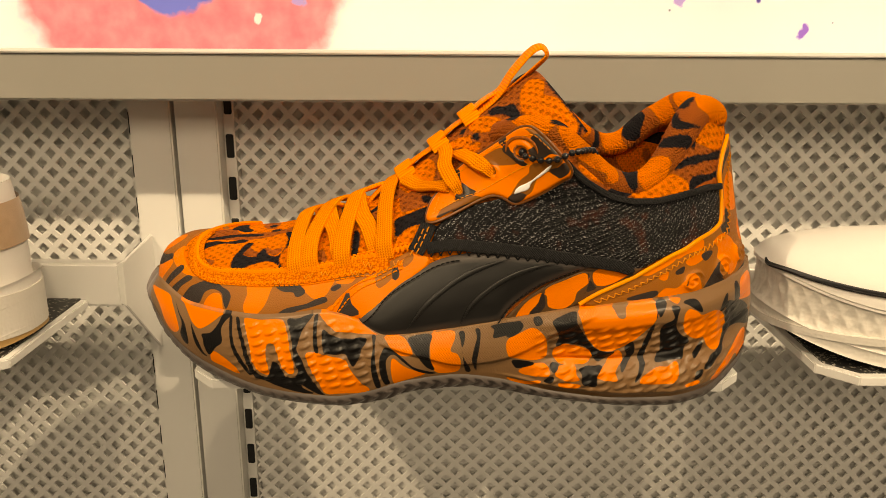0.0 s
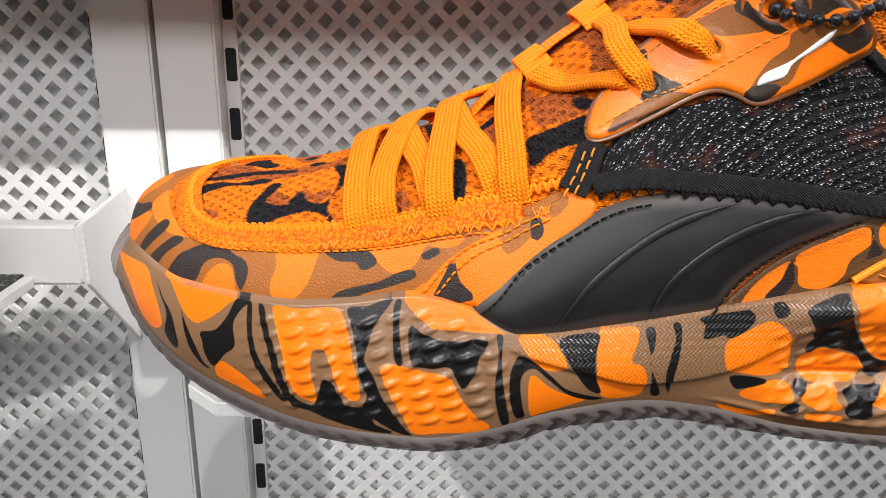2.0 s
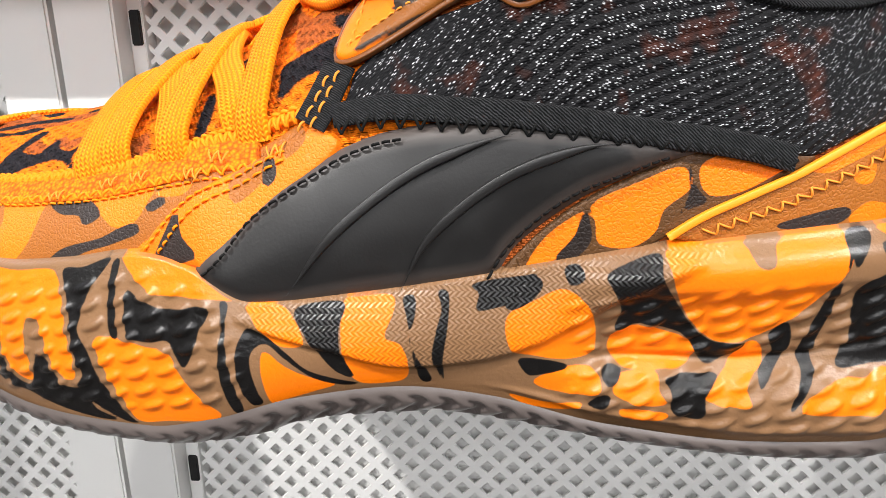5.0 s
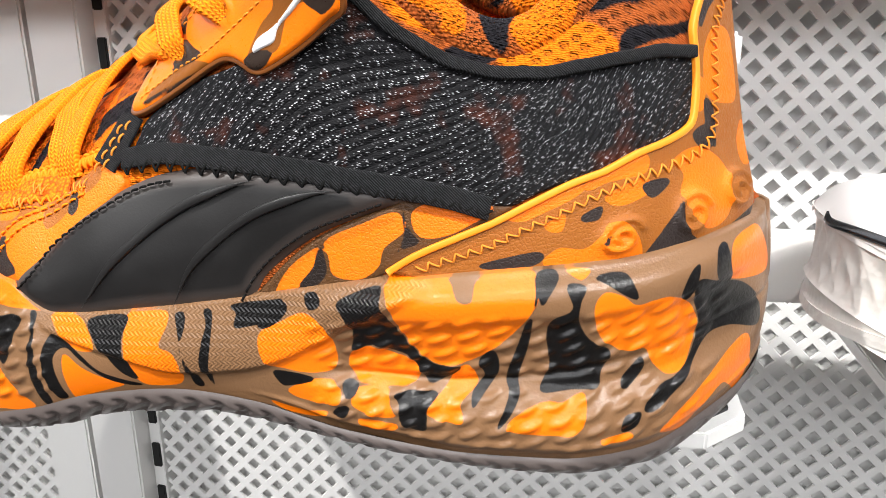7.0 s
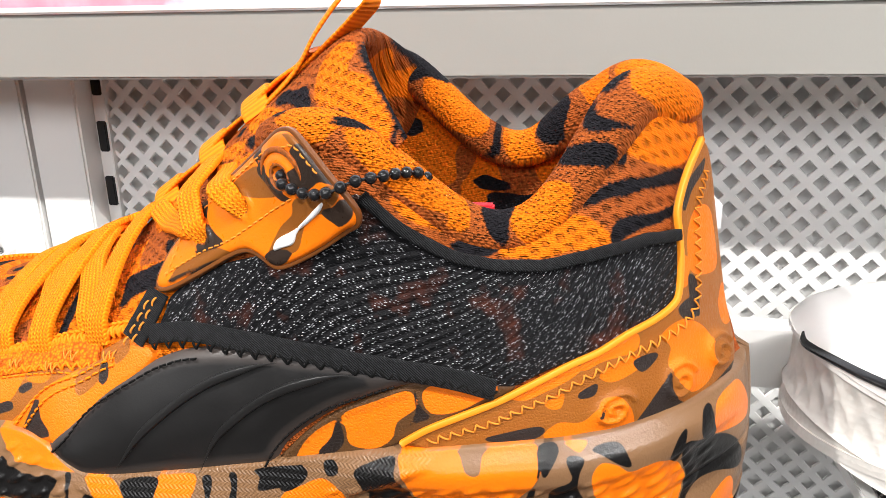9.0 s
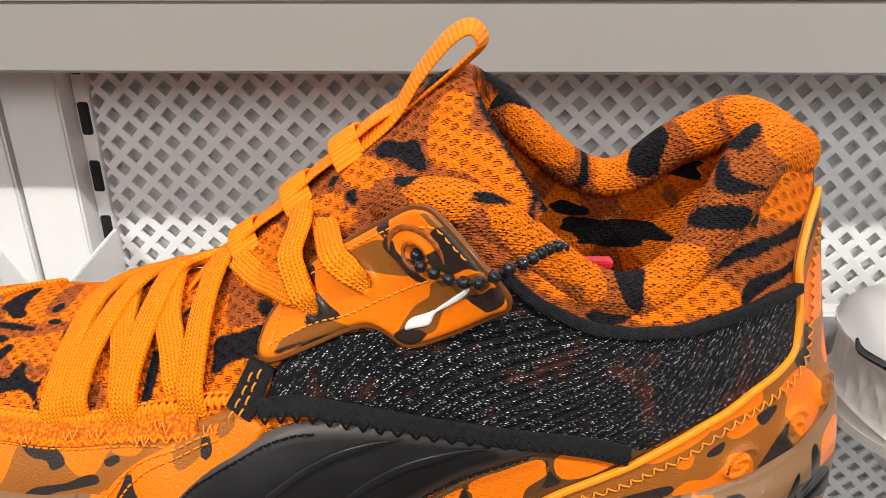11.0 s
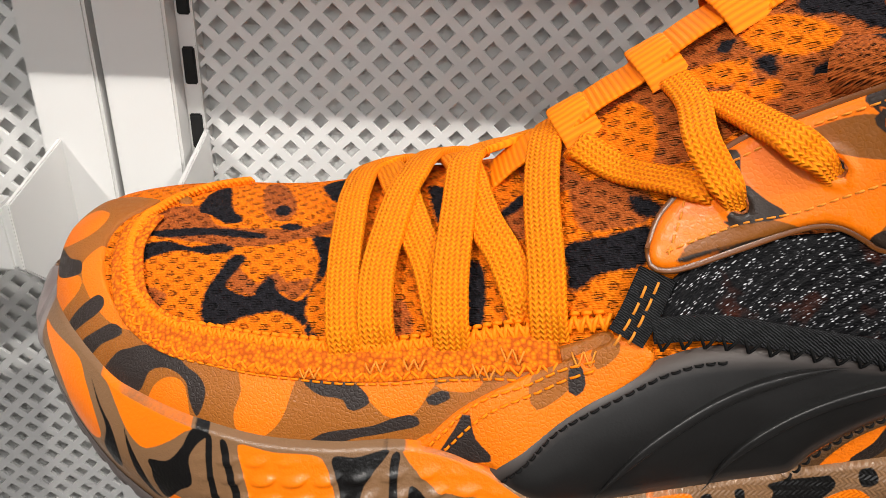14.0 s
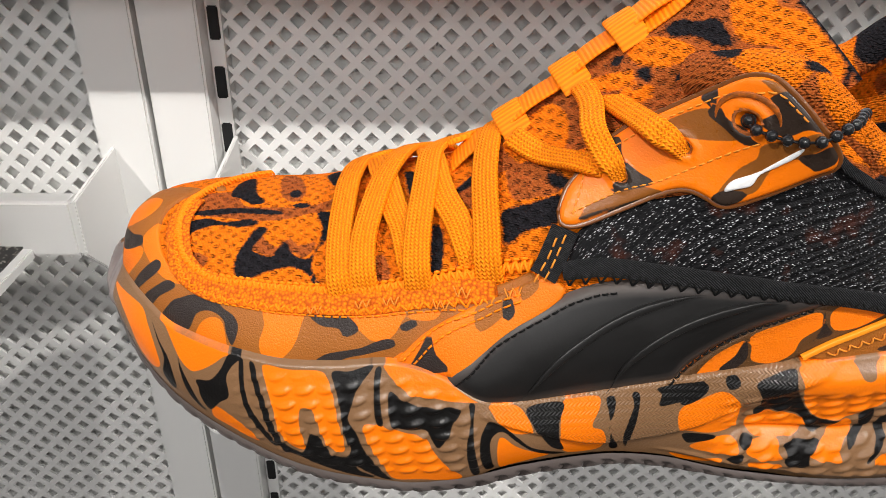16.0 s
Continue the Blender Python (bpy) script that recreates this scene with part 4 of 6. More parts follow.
blot(SOLE_ART, 0, [(0.0597, 1.0), (0.0678, 1.0), (0.081, 1.0), (0.0899, 1.0), (0.093, 0.99), (0.0943, 0.896), (0.0927, 0.813), (0.0889, 0.702), (0.0821, 0.579), (0.0752, 0.515), (0.0704, 0.515), (0.0658, 0.609), (0.0625, 0.746), (0.0602, 0.906)])
blot(SOLE_ART, 0, [(0.1065, 0.836), (0.1085, 0.886), (0.1123, 0.86), (0.1156, 0.803), (0.1194, 0.806), (0.1233, 0.799), (0.1276, 0.729), (0.1306, 0.589), (0.1299, 0.472), (0.1281, 0.368), (0.124, 0.371), (0.1205, 0.445), (0.1182, 0.542), (0.1136, 0.552), (0.1083, 0.642), (0.1067, 0.742)])
blot(SOLE_ART, 0, [(0.0994, 1.0), (0.1049, 0.987), (0.1047, 0.963), (0.1032, 0.946), (0.1006, 0.973)])
blot(SOLE_ART, 0, [(0.1378, 0.87), (0.1385, 0.943), (0.1423, 0.967), (0.1456, 0.943), (0.149, 0.716), (0.1477, 0.652), (0.1385, 0.739)])
blot(SOLE_ART, 0, [(0.1253, 0.144), (0.1291, 0.187), (0.1347, 0.254), (0.1403, 0.331), (0.1446, 0.328), (0.1464, 0.114), (0.1451, 0.0), (0.1429, 0.0), (0.1388, 0.144), (0.1339, 0.097), (0.1286, 0.027), (0.123, 0.09)])
blot(SOLE_ART, 0, [(0.1093, 0.14), (0.1159, 0.154), (0.1161, 0.114), (0.1105, 0.114)])
blot(SOLE_ART, 2, [(0.0742, 1.0), (0.0813, 1.0), (0.08, 0.963), (0.0795, 0.886), (0.0767, 0.89), (0.0749, 0.957)])
blot(SOLE_ART, 1, [(0.0284, 0.893), (0.0342, 0.95), (0.0355, 0.876), (0.0322, 0.776), (0.0284, 0.753)])
blot(SOLE_ART, 1, [(0.0398, 0.977), (0.0426, 0.987), (0.0439, 0.906), (0.0411, 0.876)])
blot(SOLE_ART, 1, [(0.048, 0.91), (0.0508, 0.953), (0.0581, 0.987), (0.0587, 0.883), (0.0614, 0.759), (0.066, 0.592), (0.0706, 0.508), (0.0767, 0.505), (0.0737, 0.438), (0.0688, 0.395), (0.065, 0.528), (0.0607, 0.579), (0.0551, 0.609), (0.0505, 0.575), (0.0513, 0.709), (0.0492, 0.843)])
blot(SOLE_ART, 1, [(0.0612, 0.334), (0.0711, 0.361), (0.0691, 0.274), (0.0686, 0.147), (0.0627, 0.164), (0.0622, 0.268)])
blot(SOLE_ART, 1, [(0.0482, 0.365), (0.0518, 0.365), (0.0518, 0.321), (0.0505, 0.271), (0.0485, 0.288)])
blot(SOLE_ART, 1, [(0.0808, 0.542), (0.0843, 0.602), (0.0854, 0.478), (0.0813, 0.341), (0.0798, 0.301), (0.0795, 0.375), (0.0821, 0.455)])
blot(SOLE_ART, 1, [(0.0899, 0.645), (0.0915, 0.759), (0.093, 0.783), (0.092, 0.619), (0.0899, 0.452), (0.0904, 0.361), (0.0879, 0.251), (0.0856, 0.214), (0.0879, 0.361), (0.0871, 0.452)])
blot(SOLE_ART, 1, [(0.0932, 0.98), (0.0958, 1.0), (0.095, 0.94), (0.0938, 0.856), (0.093, 0.803), (0.0935, 0.9)])
blot(SOLE_ART, 1, [(0.0454, 0.134), (0.0475, 0.207), (0.05, 0.214), (0.0487, 0.137)])
blot(SOLE_ART, 1, [(0.0309, 0.375), (0.037, 0.388), (0.0411, 0.351), (0.0347, 0.264), (0.0325, 0.261)])
blot(SOLE_ART, 1, [(0.0943, 0.98), (0.0968, 1.0), (0.0983, 0.963), (0.0966, 0.896), (0.0948, 0.849)])
blot(SOLE_ART, 1, [(0.1001, 0.933), (0.1044, 0.92), (0.1034, 0.853), (0.1032, 0.746), (0.1057, 0.642), (0.1105, 0.559), (0.1085, 0.455), (0.108, 0.385), (0.1022, 0.385), (0.095, 0.381), (0.0968, 0.512), (0.096, 0.682), (0.0973, 0.773), (0.1016, 0.826)])
blot(SOLE_ART, 1, [(0.106, 0.95), (0.11, 0.963), (0.1136, 0.94), (0.1161, 0.836), (0.1141, 0.843), (0.109, 0.916)])
blot(SOLE_ART, 1, [(0.1258, 0.779), (0.1276, 0.88), (0.1299, 0.906), (0.1294, 0.799), (0.1273, 0.746)])
blot(SOLE_ART, 1, [(0.1301, 0.829), (0.1357, 0.763), (0.1421, 0.672), (0.1464, 0.518), (0.1474, 0.334), (0.1401, 0.445), (0.1345, 0.465), (0.1311, 0.388), (0.1289, 0.324), (0.1248, 0.268), (0.12, 0.234), (0.1189, 0.268), (0.122, 0.341), (0.1261, 0.351), (0.1296, 0.408), (0.1309, 0.579), (0.1291, 0.726)])
blot(SOLE_ART, 1, [(0.1342, 0.936), (0.1365, 0.95), (0.138, 0.823), (0.1385, 0.739), (0.1347, 0.793)])
blot(SOLE_ART, 1, [(0.1146, 0.445), (0.1177, 0.498), (0.1182, 0.431), (0.1144, 0.358), (0.1131, 0.395)])
blot(SOLE_ART, 1, [(0.1144, 0.241), (0.1182, 0.247), (0.1172, 0.177), (0.1139, 0.164)])
blot(HEEL_ART, 0, [(0.0861, 0.308), (0.0963, 0.366), (0.1023, 0.376), (0.105, 0.338), (0.096, 0.3), (0.0903, 0.274)])
blot(HEEL_ART, 0, [(0.1048, 0.356), (0.1113, 0.37), (0.121, 0.348), (0.12, 0.296), (0.1108, 0.328), (0.1063, 0.328)])
blot(HEEL_ART, 0, [(0.095, 0.082), (0.098, 0.146), (0.1035, 0.126), (0.107, 0.158), (0.1093, 0.196), (0.1133, 0.182), (0.1165, 0.092), (0.1153, 0.02), (0.106, 0.036)])
blot(HEEL_ART, 0, [(0.1275, 0.288), (0.1345, 0.302), (0.14, 0.23), (0.1395, 0.136), (0.1373, 0.076), (0.1315, 0.078), (0.1273, 0.184), (0.1293, 0.24)])
blot(HEEL_ART, 0, [(0.11, 0.292), (0.1195, 0.286), (0.1205, 0.24), (0.114, 0.234), (0.1105, 0.256)])
blot(HEEL_ART, 0, [(0.1393, 0.561), (0.1433, 0.643), (0.147, 0.625), (0.147, 0.446), (0.1433, 0.41), (0.1388, 0.44)])
blot(HEEL_ART, 0, [(0.1478, 0.358), (0.1488, 0.236), (0.1455, 0.214), (0.1453, 0.3)])
blot(HEEL_ART, 0, [(0.0955, 0.25), (0.1, 0.274), (0.099, 0.212), (0.0963, 0.22)])
blot(HEEL_ART, 0, [(0.1358, 0.494), (0.1385, 0.48), (0.1375, 0.404), (0.1353, 0.408)])
blot(HEEL_ART, 1, [(0.0816, 0.114), (0.0928, 0.144), (0.095, 0.114), (0.0913, 0.08), (0.0818, 0.088)])
blot(HEEL_ART, 1, [(0.1038, 0.252), (0.1085, 0.262), (0.1075, 0.22), (0.1038, 0.226)])
blot(HEEL_ART, 1, [(0.1188, 0.268), (0.124, 0.258), (0.1255, 0.236), (0.1205, 0.218)])
blot(HEEL_ART, 1, [(0.1153, 0.032), (0.1198, 0.092), (0.1248, 0.15), (0.127, 0.174), (0.1273, 0.09), (0.1325, 0.032), (0.1375, 0.05), (0.1463, 0.084), (0.1433, 0.024), (0.1325, 0.0), (0.1248, 0.0), (0.1168, 0.014)])
blot(HEEL_ART, 1, [(0.1335, 0.342), (0.1378, 0.356), (0.1388, 0.294), (0.1353, 0.294)])
blot(HEEL_ART, 1, [(0.1388, 0.657), (0.1418, 0.731), (0.147, 0.821), (0.1458, 0.765), (0.142, 0.691), (0.1393, 0.629)])
blot(HEEL_ART, 1, [(0.1378, 0.426), (0.14, 0.4), (0.1393, 0.288), (0.1373, 0.318)])
blot(HEEL_ART, 1, [(0.1075, 0.134), (0.1095, 0.158), (0.1088, 0.124)])

# outlines of the panels and lines on the upper, as (along, up)
STRIP = [(-0.0375, 0.046), (-0.0303, 0.182), (-0.0204, 0.27), (-0.0096, 0.316), (-0.0011, 0.33), (0.0094, 0.328), (0.0264, 0.324), (0.0391, 0.33), (0.0553, 0.356), (0.0678, 0.358), (0.0601, 0.298), (0.0538, 0.248), (0.0441, 0.18), (0.0353, 0.118), (0.0299, 0.076), (0.0251, 0.027), (0.0123, 0.022), (-0.0065, 0.027), (-0.027, 0.017)]
RIDGE_A = [(-0.0165, 0.056), (-0.0064, 0.16), (0.0104, 0.24), (0.0299, 0.296)]
RIDGE_B = [(0.0066, 0.036), (0.0134, 0.126), (0.0301, 0.226), (0.0491, 0.314)]
STRIP_FRONT = [(-0.0336, 0.068), (-0.0259, 0.192), (-0.0171, 0.252), (-0.0066, 0.292), (0.0014, 0.302), (0.0089, 0.3)]
STRIP_REAR = [(0.0249, 0.039), (0.0276, 0.076), (0.0321, 0.12), (0.0396, 0.176), (0.0493, 0.238), (0.0598, 0.318)]
MESH = [(-0.0049, 0.386), (-0.0041, 0.444), (-0.0014, 0.49), (0.0139, 0.539), (0.0281, 0.579), (0.0406, 0.689), (0.0476, 0.829), (0.0513, 0.871), (0.0551, 0.855), (0.0613, 0.853), (0.0711, 0.869), (0.0813, 0.879), (0.0925, 0.851), (0.1058, 0.761), (0.1193, 0.643), (0.1295, 0.585), (0.1378, 0.565), (0.1375, 0.416), (0.134, 0.364), (0.1248, 0.342), (0.1113, 0.374), (0.0988, 0.386), (0.0918, 0.358), (0.0868, 0.34), (0.0726, 0.38), (0.0586, 0.368), (0.0448, 0.34), (0.0303, 0.332), (0.0176, 0.342), (0.0044, 0.368)]
TRIM_LOW = [(-0.0066, 0.388), (0.0044, 0.368), (0.0176, 0.342), (0.0303, 0.332), (0.0448, 0.34), (0.0586, 0.368), (0.0726, 0.38), (0.0833, 0.34)]
TRIM_TOP = [(0.0513, 0.871), (0.0551, 0.855), (0.0613, 0.853), (0.0711, 0.869), (0.0813, 0.879), (0.0925, 0.851), (0.1058, 0.761), (0.1193, 0.643), (0.1295, 0.585), (0.1366, 0.565)]
TRIM_FRONT = [(-0.0116, 0.388), (-0.0089, 0.434), (-0.0056, 0.498)]
HEELP = [(0.0598, 0.086), (0.0683, 0.164), (0.0821, 0.268), (0.092, 0.338), (0.1008, 0.376), (0.1113, 0.368), (0.119, 0.362), (0.127, 0.348), (0.1323, 0.362), (0.1345, 0.394), (0.1363, 0.492), (0.1368, 0.579), (0.137, 0.631), (0.139, 0.695), (0.143, 0.791), (0.1465, 0.881), (0.1485, 0.85), (0.1493, 0.7), (0.1485, 0.4), (0.1465, 0.1), (0.1384, 0), (0.1258, 0), (0.114, 0.012), (0.0933, 0.04), (0.0751, 0.04)]
HEEL_EDGE = [(0.0598, 0.086), (0.0683, 0.164), (0.0821, 0.268), (0.092, 0.338), (0.1008, 0.376), (0.1113, 0.368), (0.119, 0.362), (0.127, 0.348), (0.1323, 0.362), (0.1345, 0.394), (0.1363, 0.492), (0.1368, 0.579), (0.137, 0.631), (0.139, 0.695), (0.143, 0.791), (0.1465, 0.881)]
HEEL_ZIG = [(0.0668, 0.094), (0.0738, 0.134), (0.0821, 0.178), (0.0888, 0.228), (0.0958, 0.266), (0.103, 0.294), (0.1103, 0.302), (0.118, 0.292), (0.126, 0.278), (0.131, 0.278), (0.136, 0.294), (0.139, 0.33), (0.1405, 0.398), (0.1418, 0.509), (0.1425, 0.603), (0.1443, 0.683), (0.147, 0.777)]
SPIRALS = [(0.1118, 0.136), (0.1293, 0.126), (0.1418, 0.144)]
TOEP = [(-0.1409, 1.197), (-0.1458, 1), (-0.1471, 0.533), (-0.146, 0.143), (-0.1419, 0), (-0.1323, 0), (-0.1165, 0), (-0.1003, 0), (-0.0798, 0), (-0.0622, 0.0), (-0.0503, 0.01), (-0.0388, 0.056), (-0.0318, 0.18), (-0.0234, 0.256), (-0.0134, 0.326), (-0.0141, 0.406), (-0.0209, 0.392), (-0.0291, 0.366), (-0.0393, 0.312), (-0.0496, 0.276), (-0.0613, 0.278), (-0.0738, 0.298), (-0.0866, 0.312), (-0.0995, 0.318), (-0.1103, 0.338), (-0.12, 0.386), (-0.1273, 0.492), (-0.1305, 0.651), (-0.1288, 0.857), (-0.117, 1.199), (-0.113, 1.08)]
TOE_SEAM = [(-0.0998, 1.422), (-0.113, 1.202), (-0.121, 0.955), (-0.1235, 0.751), (-0.1215, 0.583), (-0.1173, 0.47), (-0.1083, 0.41), (-0.0953, 0.408), (-0.0806, 0.4), (-0.0678, 0.378), (-0.0556, 0.36), (-0.0436, 0.378), (-0.0336, 0.408), (-0.0236, 0.426), (-0.0141, 0.426)]
EYEP = [(-0.0531, 0.018), (-0.0493, 0.102), (-0.0436, 0.194), (-0.0363, 0.272), (-0.0291, 0.332), (-0.0221, 0.36), (-0.0154, 0.384), (-0.0124, 0.396), (-0.0059, 0.348), (-0.0069, 0.308), (-0.0139, 0.268), (-0.0206, 0.216), (-0.0269, 0.154), (-0.0301, 0.08), (-0.0371, 0.058)]
EYE_ST1 = [(-0.0486, 0.08), (-0.0421, 0.192), (-0.0348, 0.268), (-0.0249, 0.328), (-0.0154, 0.354)]
EYE_ST2 = [(-0.0453, 0.078), (-0.0396, 0.178), (-0.0321, 0.262), (-0.0236, 0.31), (-0.0154, 0.336)]
BACKP = [(0.0264, 0.015), (0.0316, 0.08), (0.0391, 0.144), (0.0481, 0.21), (0.0591, 0.296), (0.0656, 0.346), (0.0781, 0.36), (0.0888, 0.336), (0.0753, 0.22), (0.0586, 0.072), (0.0474, 0.027)]
WING = [(-0.0074, 0.0887), (-0.0053, 0.0939), (-0.0022, 0.0982), (0.0002, 0.1022), (0.0089, 0.1109), (0.0162, 0.1163), (0.0265, 0.1244), (0.0307, 0.1278), (0.0336, 0.1293), (0.0367, 0.1295), (0.0398, 0.1275), (0.0438, 0.1238), (0.0474, 0.1199), (0.0508, 0.1162), (0.0529, 0.1129), (0.0526, 0.11), (0.0498, 0.1081), (0.0437, 0.1036), (0.0379, 0.1), (0.0324, 0.0973), (0.0295, 0.0972), (0.0274, 0.0983), (0.0242, 0.0995), (0.021, 0.0995), (0.0164, 0.0975), (0.0083, 0.0927), (-0.0, 0.088), (-0.0043, 0.0862), (-0.0069, 0.0863)]
WING_SEAM = [(-0.0036, 0.0892), (-0.0016, 0.0945), (0.0007, 0.1006), (0.0079, 0.1069), (0.0162, 0.1139), (0.024, 0.1199), (0.029, 0.1236), (0.0348, 0.1256), (0.0384, 0.1264), (0.0418, 0.1238), (0.0456, 0.1204)]
WING_SEAM2 = [(-0.0036, 0.0892), (0.0082, 0.0965), (0.0164, 0.1005), (0.0242, 0.1057), (0.0316, 0.1109), (0.0376, 0.1147)]
LOGO = [(0.0305, 0.1009), (0.032, 0.104), (0.0374, 0.1075), (0.0449, 0.1148), (0.0444, 0.1126), (0.0411, 0.1094), (0.0377, 0.1065), (0.0363, 0.1035), (0.0332, 0.102)]
WING_HOLES = [(0.0336, 0.1187), (0.0213, 0.1097), (0.0075, 0.0999)]
BEADS = [(0.0336, 0.1189), (0.0348, 0.1177), (0.038, 0.1171), (0.0415, 0.1167), (0.045, 0.117), (0.0487, 0.1183)]
BEADS_BEHIND = [(0.0519, -0.0535, 0.1197), (0.0549, -0.0515, 0.1201), (0.058, -0.048, 0.12), (0.0612, -0.043, 0.1196), (0.0645, -0.0385, 0.1185), (0.0672, -0.033, 0.1141)]
L1 = [(-0.0668, 0.34), (-0.0676, 0.547), (-0.0668, 0.801), (-0.0646, 1.224), (-0.0593, 1.352)]
L2 = [(-0.0601, 0.352), (-0.0601, 0.547), (-0.0573, 0.721), (-0.0531, 0.947), (-0.0471, 1.302)]
L2X = [(-0.0463, 0.386), (-0.0488, 0.563), (-0.0536, 0.785), (-0.0603, 1.365)]
L3 = [(-0.0448, 0.338), (-0.0446, 0.513), (-0.0421, 0.745), (-0.0381, 1.089), (-0.0291, 1.159)]
L3X = [(-0.0294, 0.424), (-0.0333, 0.573), (-0.0386, 0.759), (-0.0426, 1.267)]
L4 = [(-0.0254, 0.39), (-0.0249, 0.535), (-0.0246, 0.727), (-0.0219, 0.979)]
L5 = [(-0.02, -0.009, 0.1016), (-0.011, -0.018, 0.099), (-0.0013, -0.029, 0.1012), (0.0041, -0.034, 0.1011)]
L6 = [(-0.0003, -0.006, 0.1158), (0.001, -0.018, 0.1141), (0.0004, -0.0276, 0.1103), (0.0027, -0.0325, 0.1059), (0.0062, -0.0379, 0.1013)]
L7 = [(0.0018, -0.006, 0.1158), (0.0075, -0.018, 0.1141), (0.0125, -0.0354, 0.1142), (0.0161, -0.039, 0.1123), (0.0201, -0.0424, 0.1104)]

# ---- the sneaker ----
BASE = (0.0, 0.37, 1.232)
shoe = tagged(new("sneaker"), "orange, black and brown camouflage basketball sneaker with orange laces", "shoe")
shoe.location = BASE


def ends(lo, hi, n):
    """Steps along the shoe that crowd towards its round ends."""
    u = np.linspace(0, 1, n)
    e = (1 - np.cos(np.pi * u)) / 2
    return lo + (hi - lo) * (0.55 * e + 0.45 * u)


def make_upper():
    ss = ends(TIP, BACK, 300)
    vs = np.concatenate((np.linspace(0, 1, 80), np.linspace(1.0005, 2, 50)))
    S, V = np.meshgrid(ss, vs, indexing="ij")
    P = shell(S, V).reshape(-1, 3)
    s, v = S.ravel(), V.ravel()
    flat = flat_of_shell(s, v)
    a, b = blots_at(VAMP_ART, flat), blots_at(COLLAR_ART, flat)
    cut = lambda i, j: ss[i] > 0.012 and j == 79
    front = [f for f in grid_faces(300, len(vs), cut) if ss[f[0] // len(vs)] < 0.012]
    rear = [f for f in grid_faces(300, len(vs), cut) if ss[f[0] // len(vs)] >= 0.012]
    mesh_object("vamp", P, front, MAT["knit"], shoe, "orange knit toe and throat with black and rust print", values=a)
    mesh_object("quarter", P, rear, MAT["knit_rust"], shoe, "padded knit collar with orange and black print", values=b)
    # lining and insole
    si, vi = np.linspace(-0.02, BACK - 0.002, 110), np.concatenate((np.linspace(0.05, 0.995, 40), np.linspace(1.005, 1.95, 40)))
    S, V = np.meshgrid(si, vi, indexing="ij")
    P = shell(S, V, -0.0045 * smooth(BACK, BACK - 0.012, S)).reshape(-1, 3)
    mesh_object("lining", P, grid_faces(110, 80, lambda i, j: j == 39), MAT["lining"], shoe, "soft printed textile lining")
    S, V = np.meshgrid(ends(TIP + 0.004, BACK - 0.003, 80), np.linspace(-1, 1, 12), indexing="ij")
    P = np.stack([S, curve(S, CENTRE) + V * curve(S, UPPER) * 0.8, curve(S, EDGE) + 0.003 + 0 * V], -1).reshape(-1, 3)
    mesh_object("insole", P, grid_faces(80, 12), MAT["lining"], shoe)


def bumps(s, z):
    """Drop-shaped pimples, in staggered rows, on the toe's and the heel's flanks."""
    u, w = (s - 0.5 * (z - 0.03)) / 0.0062, (z - 0.22 * s) / 0.0040
    row = np.floor(w)
    du, dw = np.mod(u + 0.5 * np.mod(row, 2), 1) - 0.5, w - row - 0.5
    drop = np.clip(1 - ((du - 0.25 * dw) / (0.36 - 0.20 * du)) ** 2 - (dw / 0.33) ** 2, 0, 1) ** 0.8
    mid = (z - curve(s, WELT)) / (curve(s, EDGE) - curve(s, WELT))
    fore = smooth(-0.105, -0.085, s) * smooth(-0.022, -0.034, s) * smooth(0.08, 0.2, mid) * smooth(0.98, 0.82, mid)
    aft = smooth(0.038, 0.046, s) * smooth(0.142, 0.13, s) * smooth(0.05, 0.14, mid) * smooth(0.82, 0.74, mid) * (1 - smooth(0.38, 0.40, mid) * smooth(0.46, 0.44, mid))
    return 0.0010 * drop * np.maximum(fore, aft)


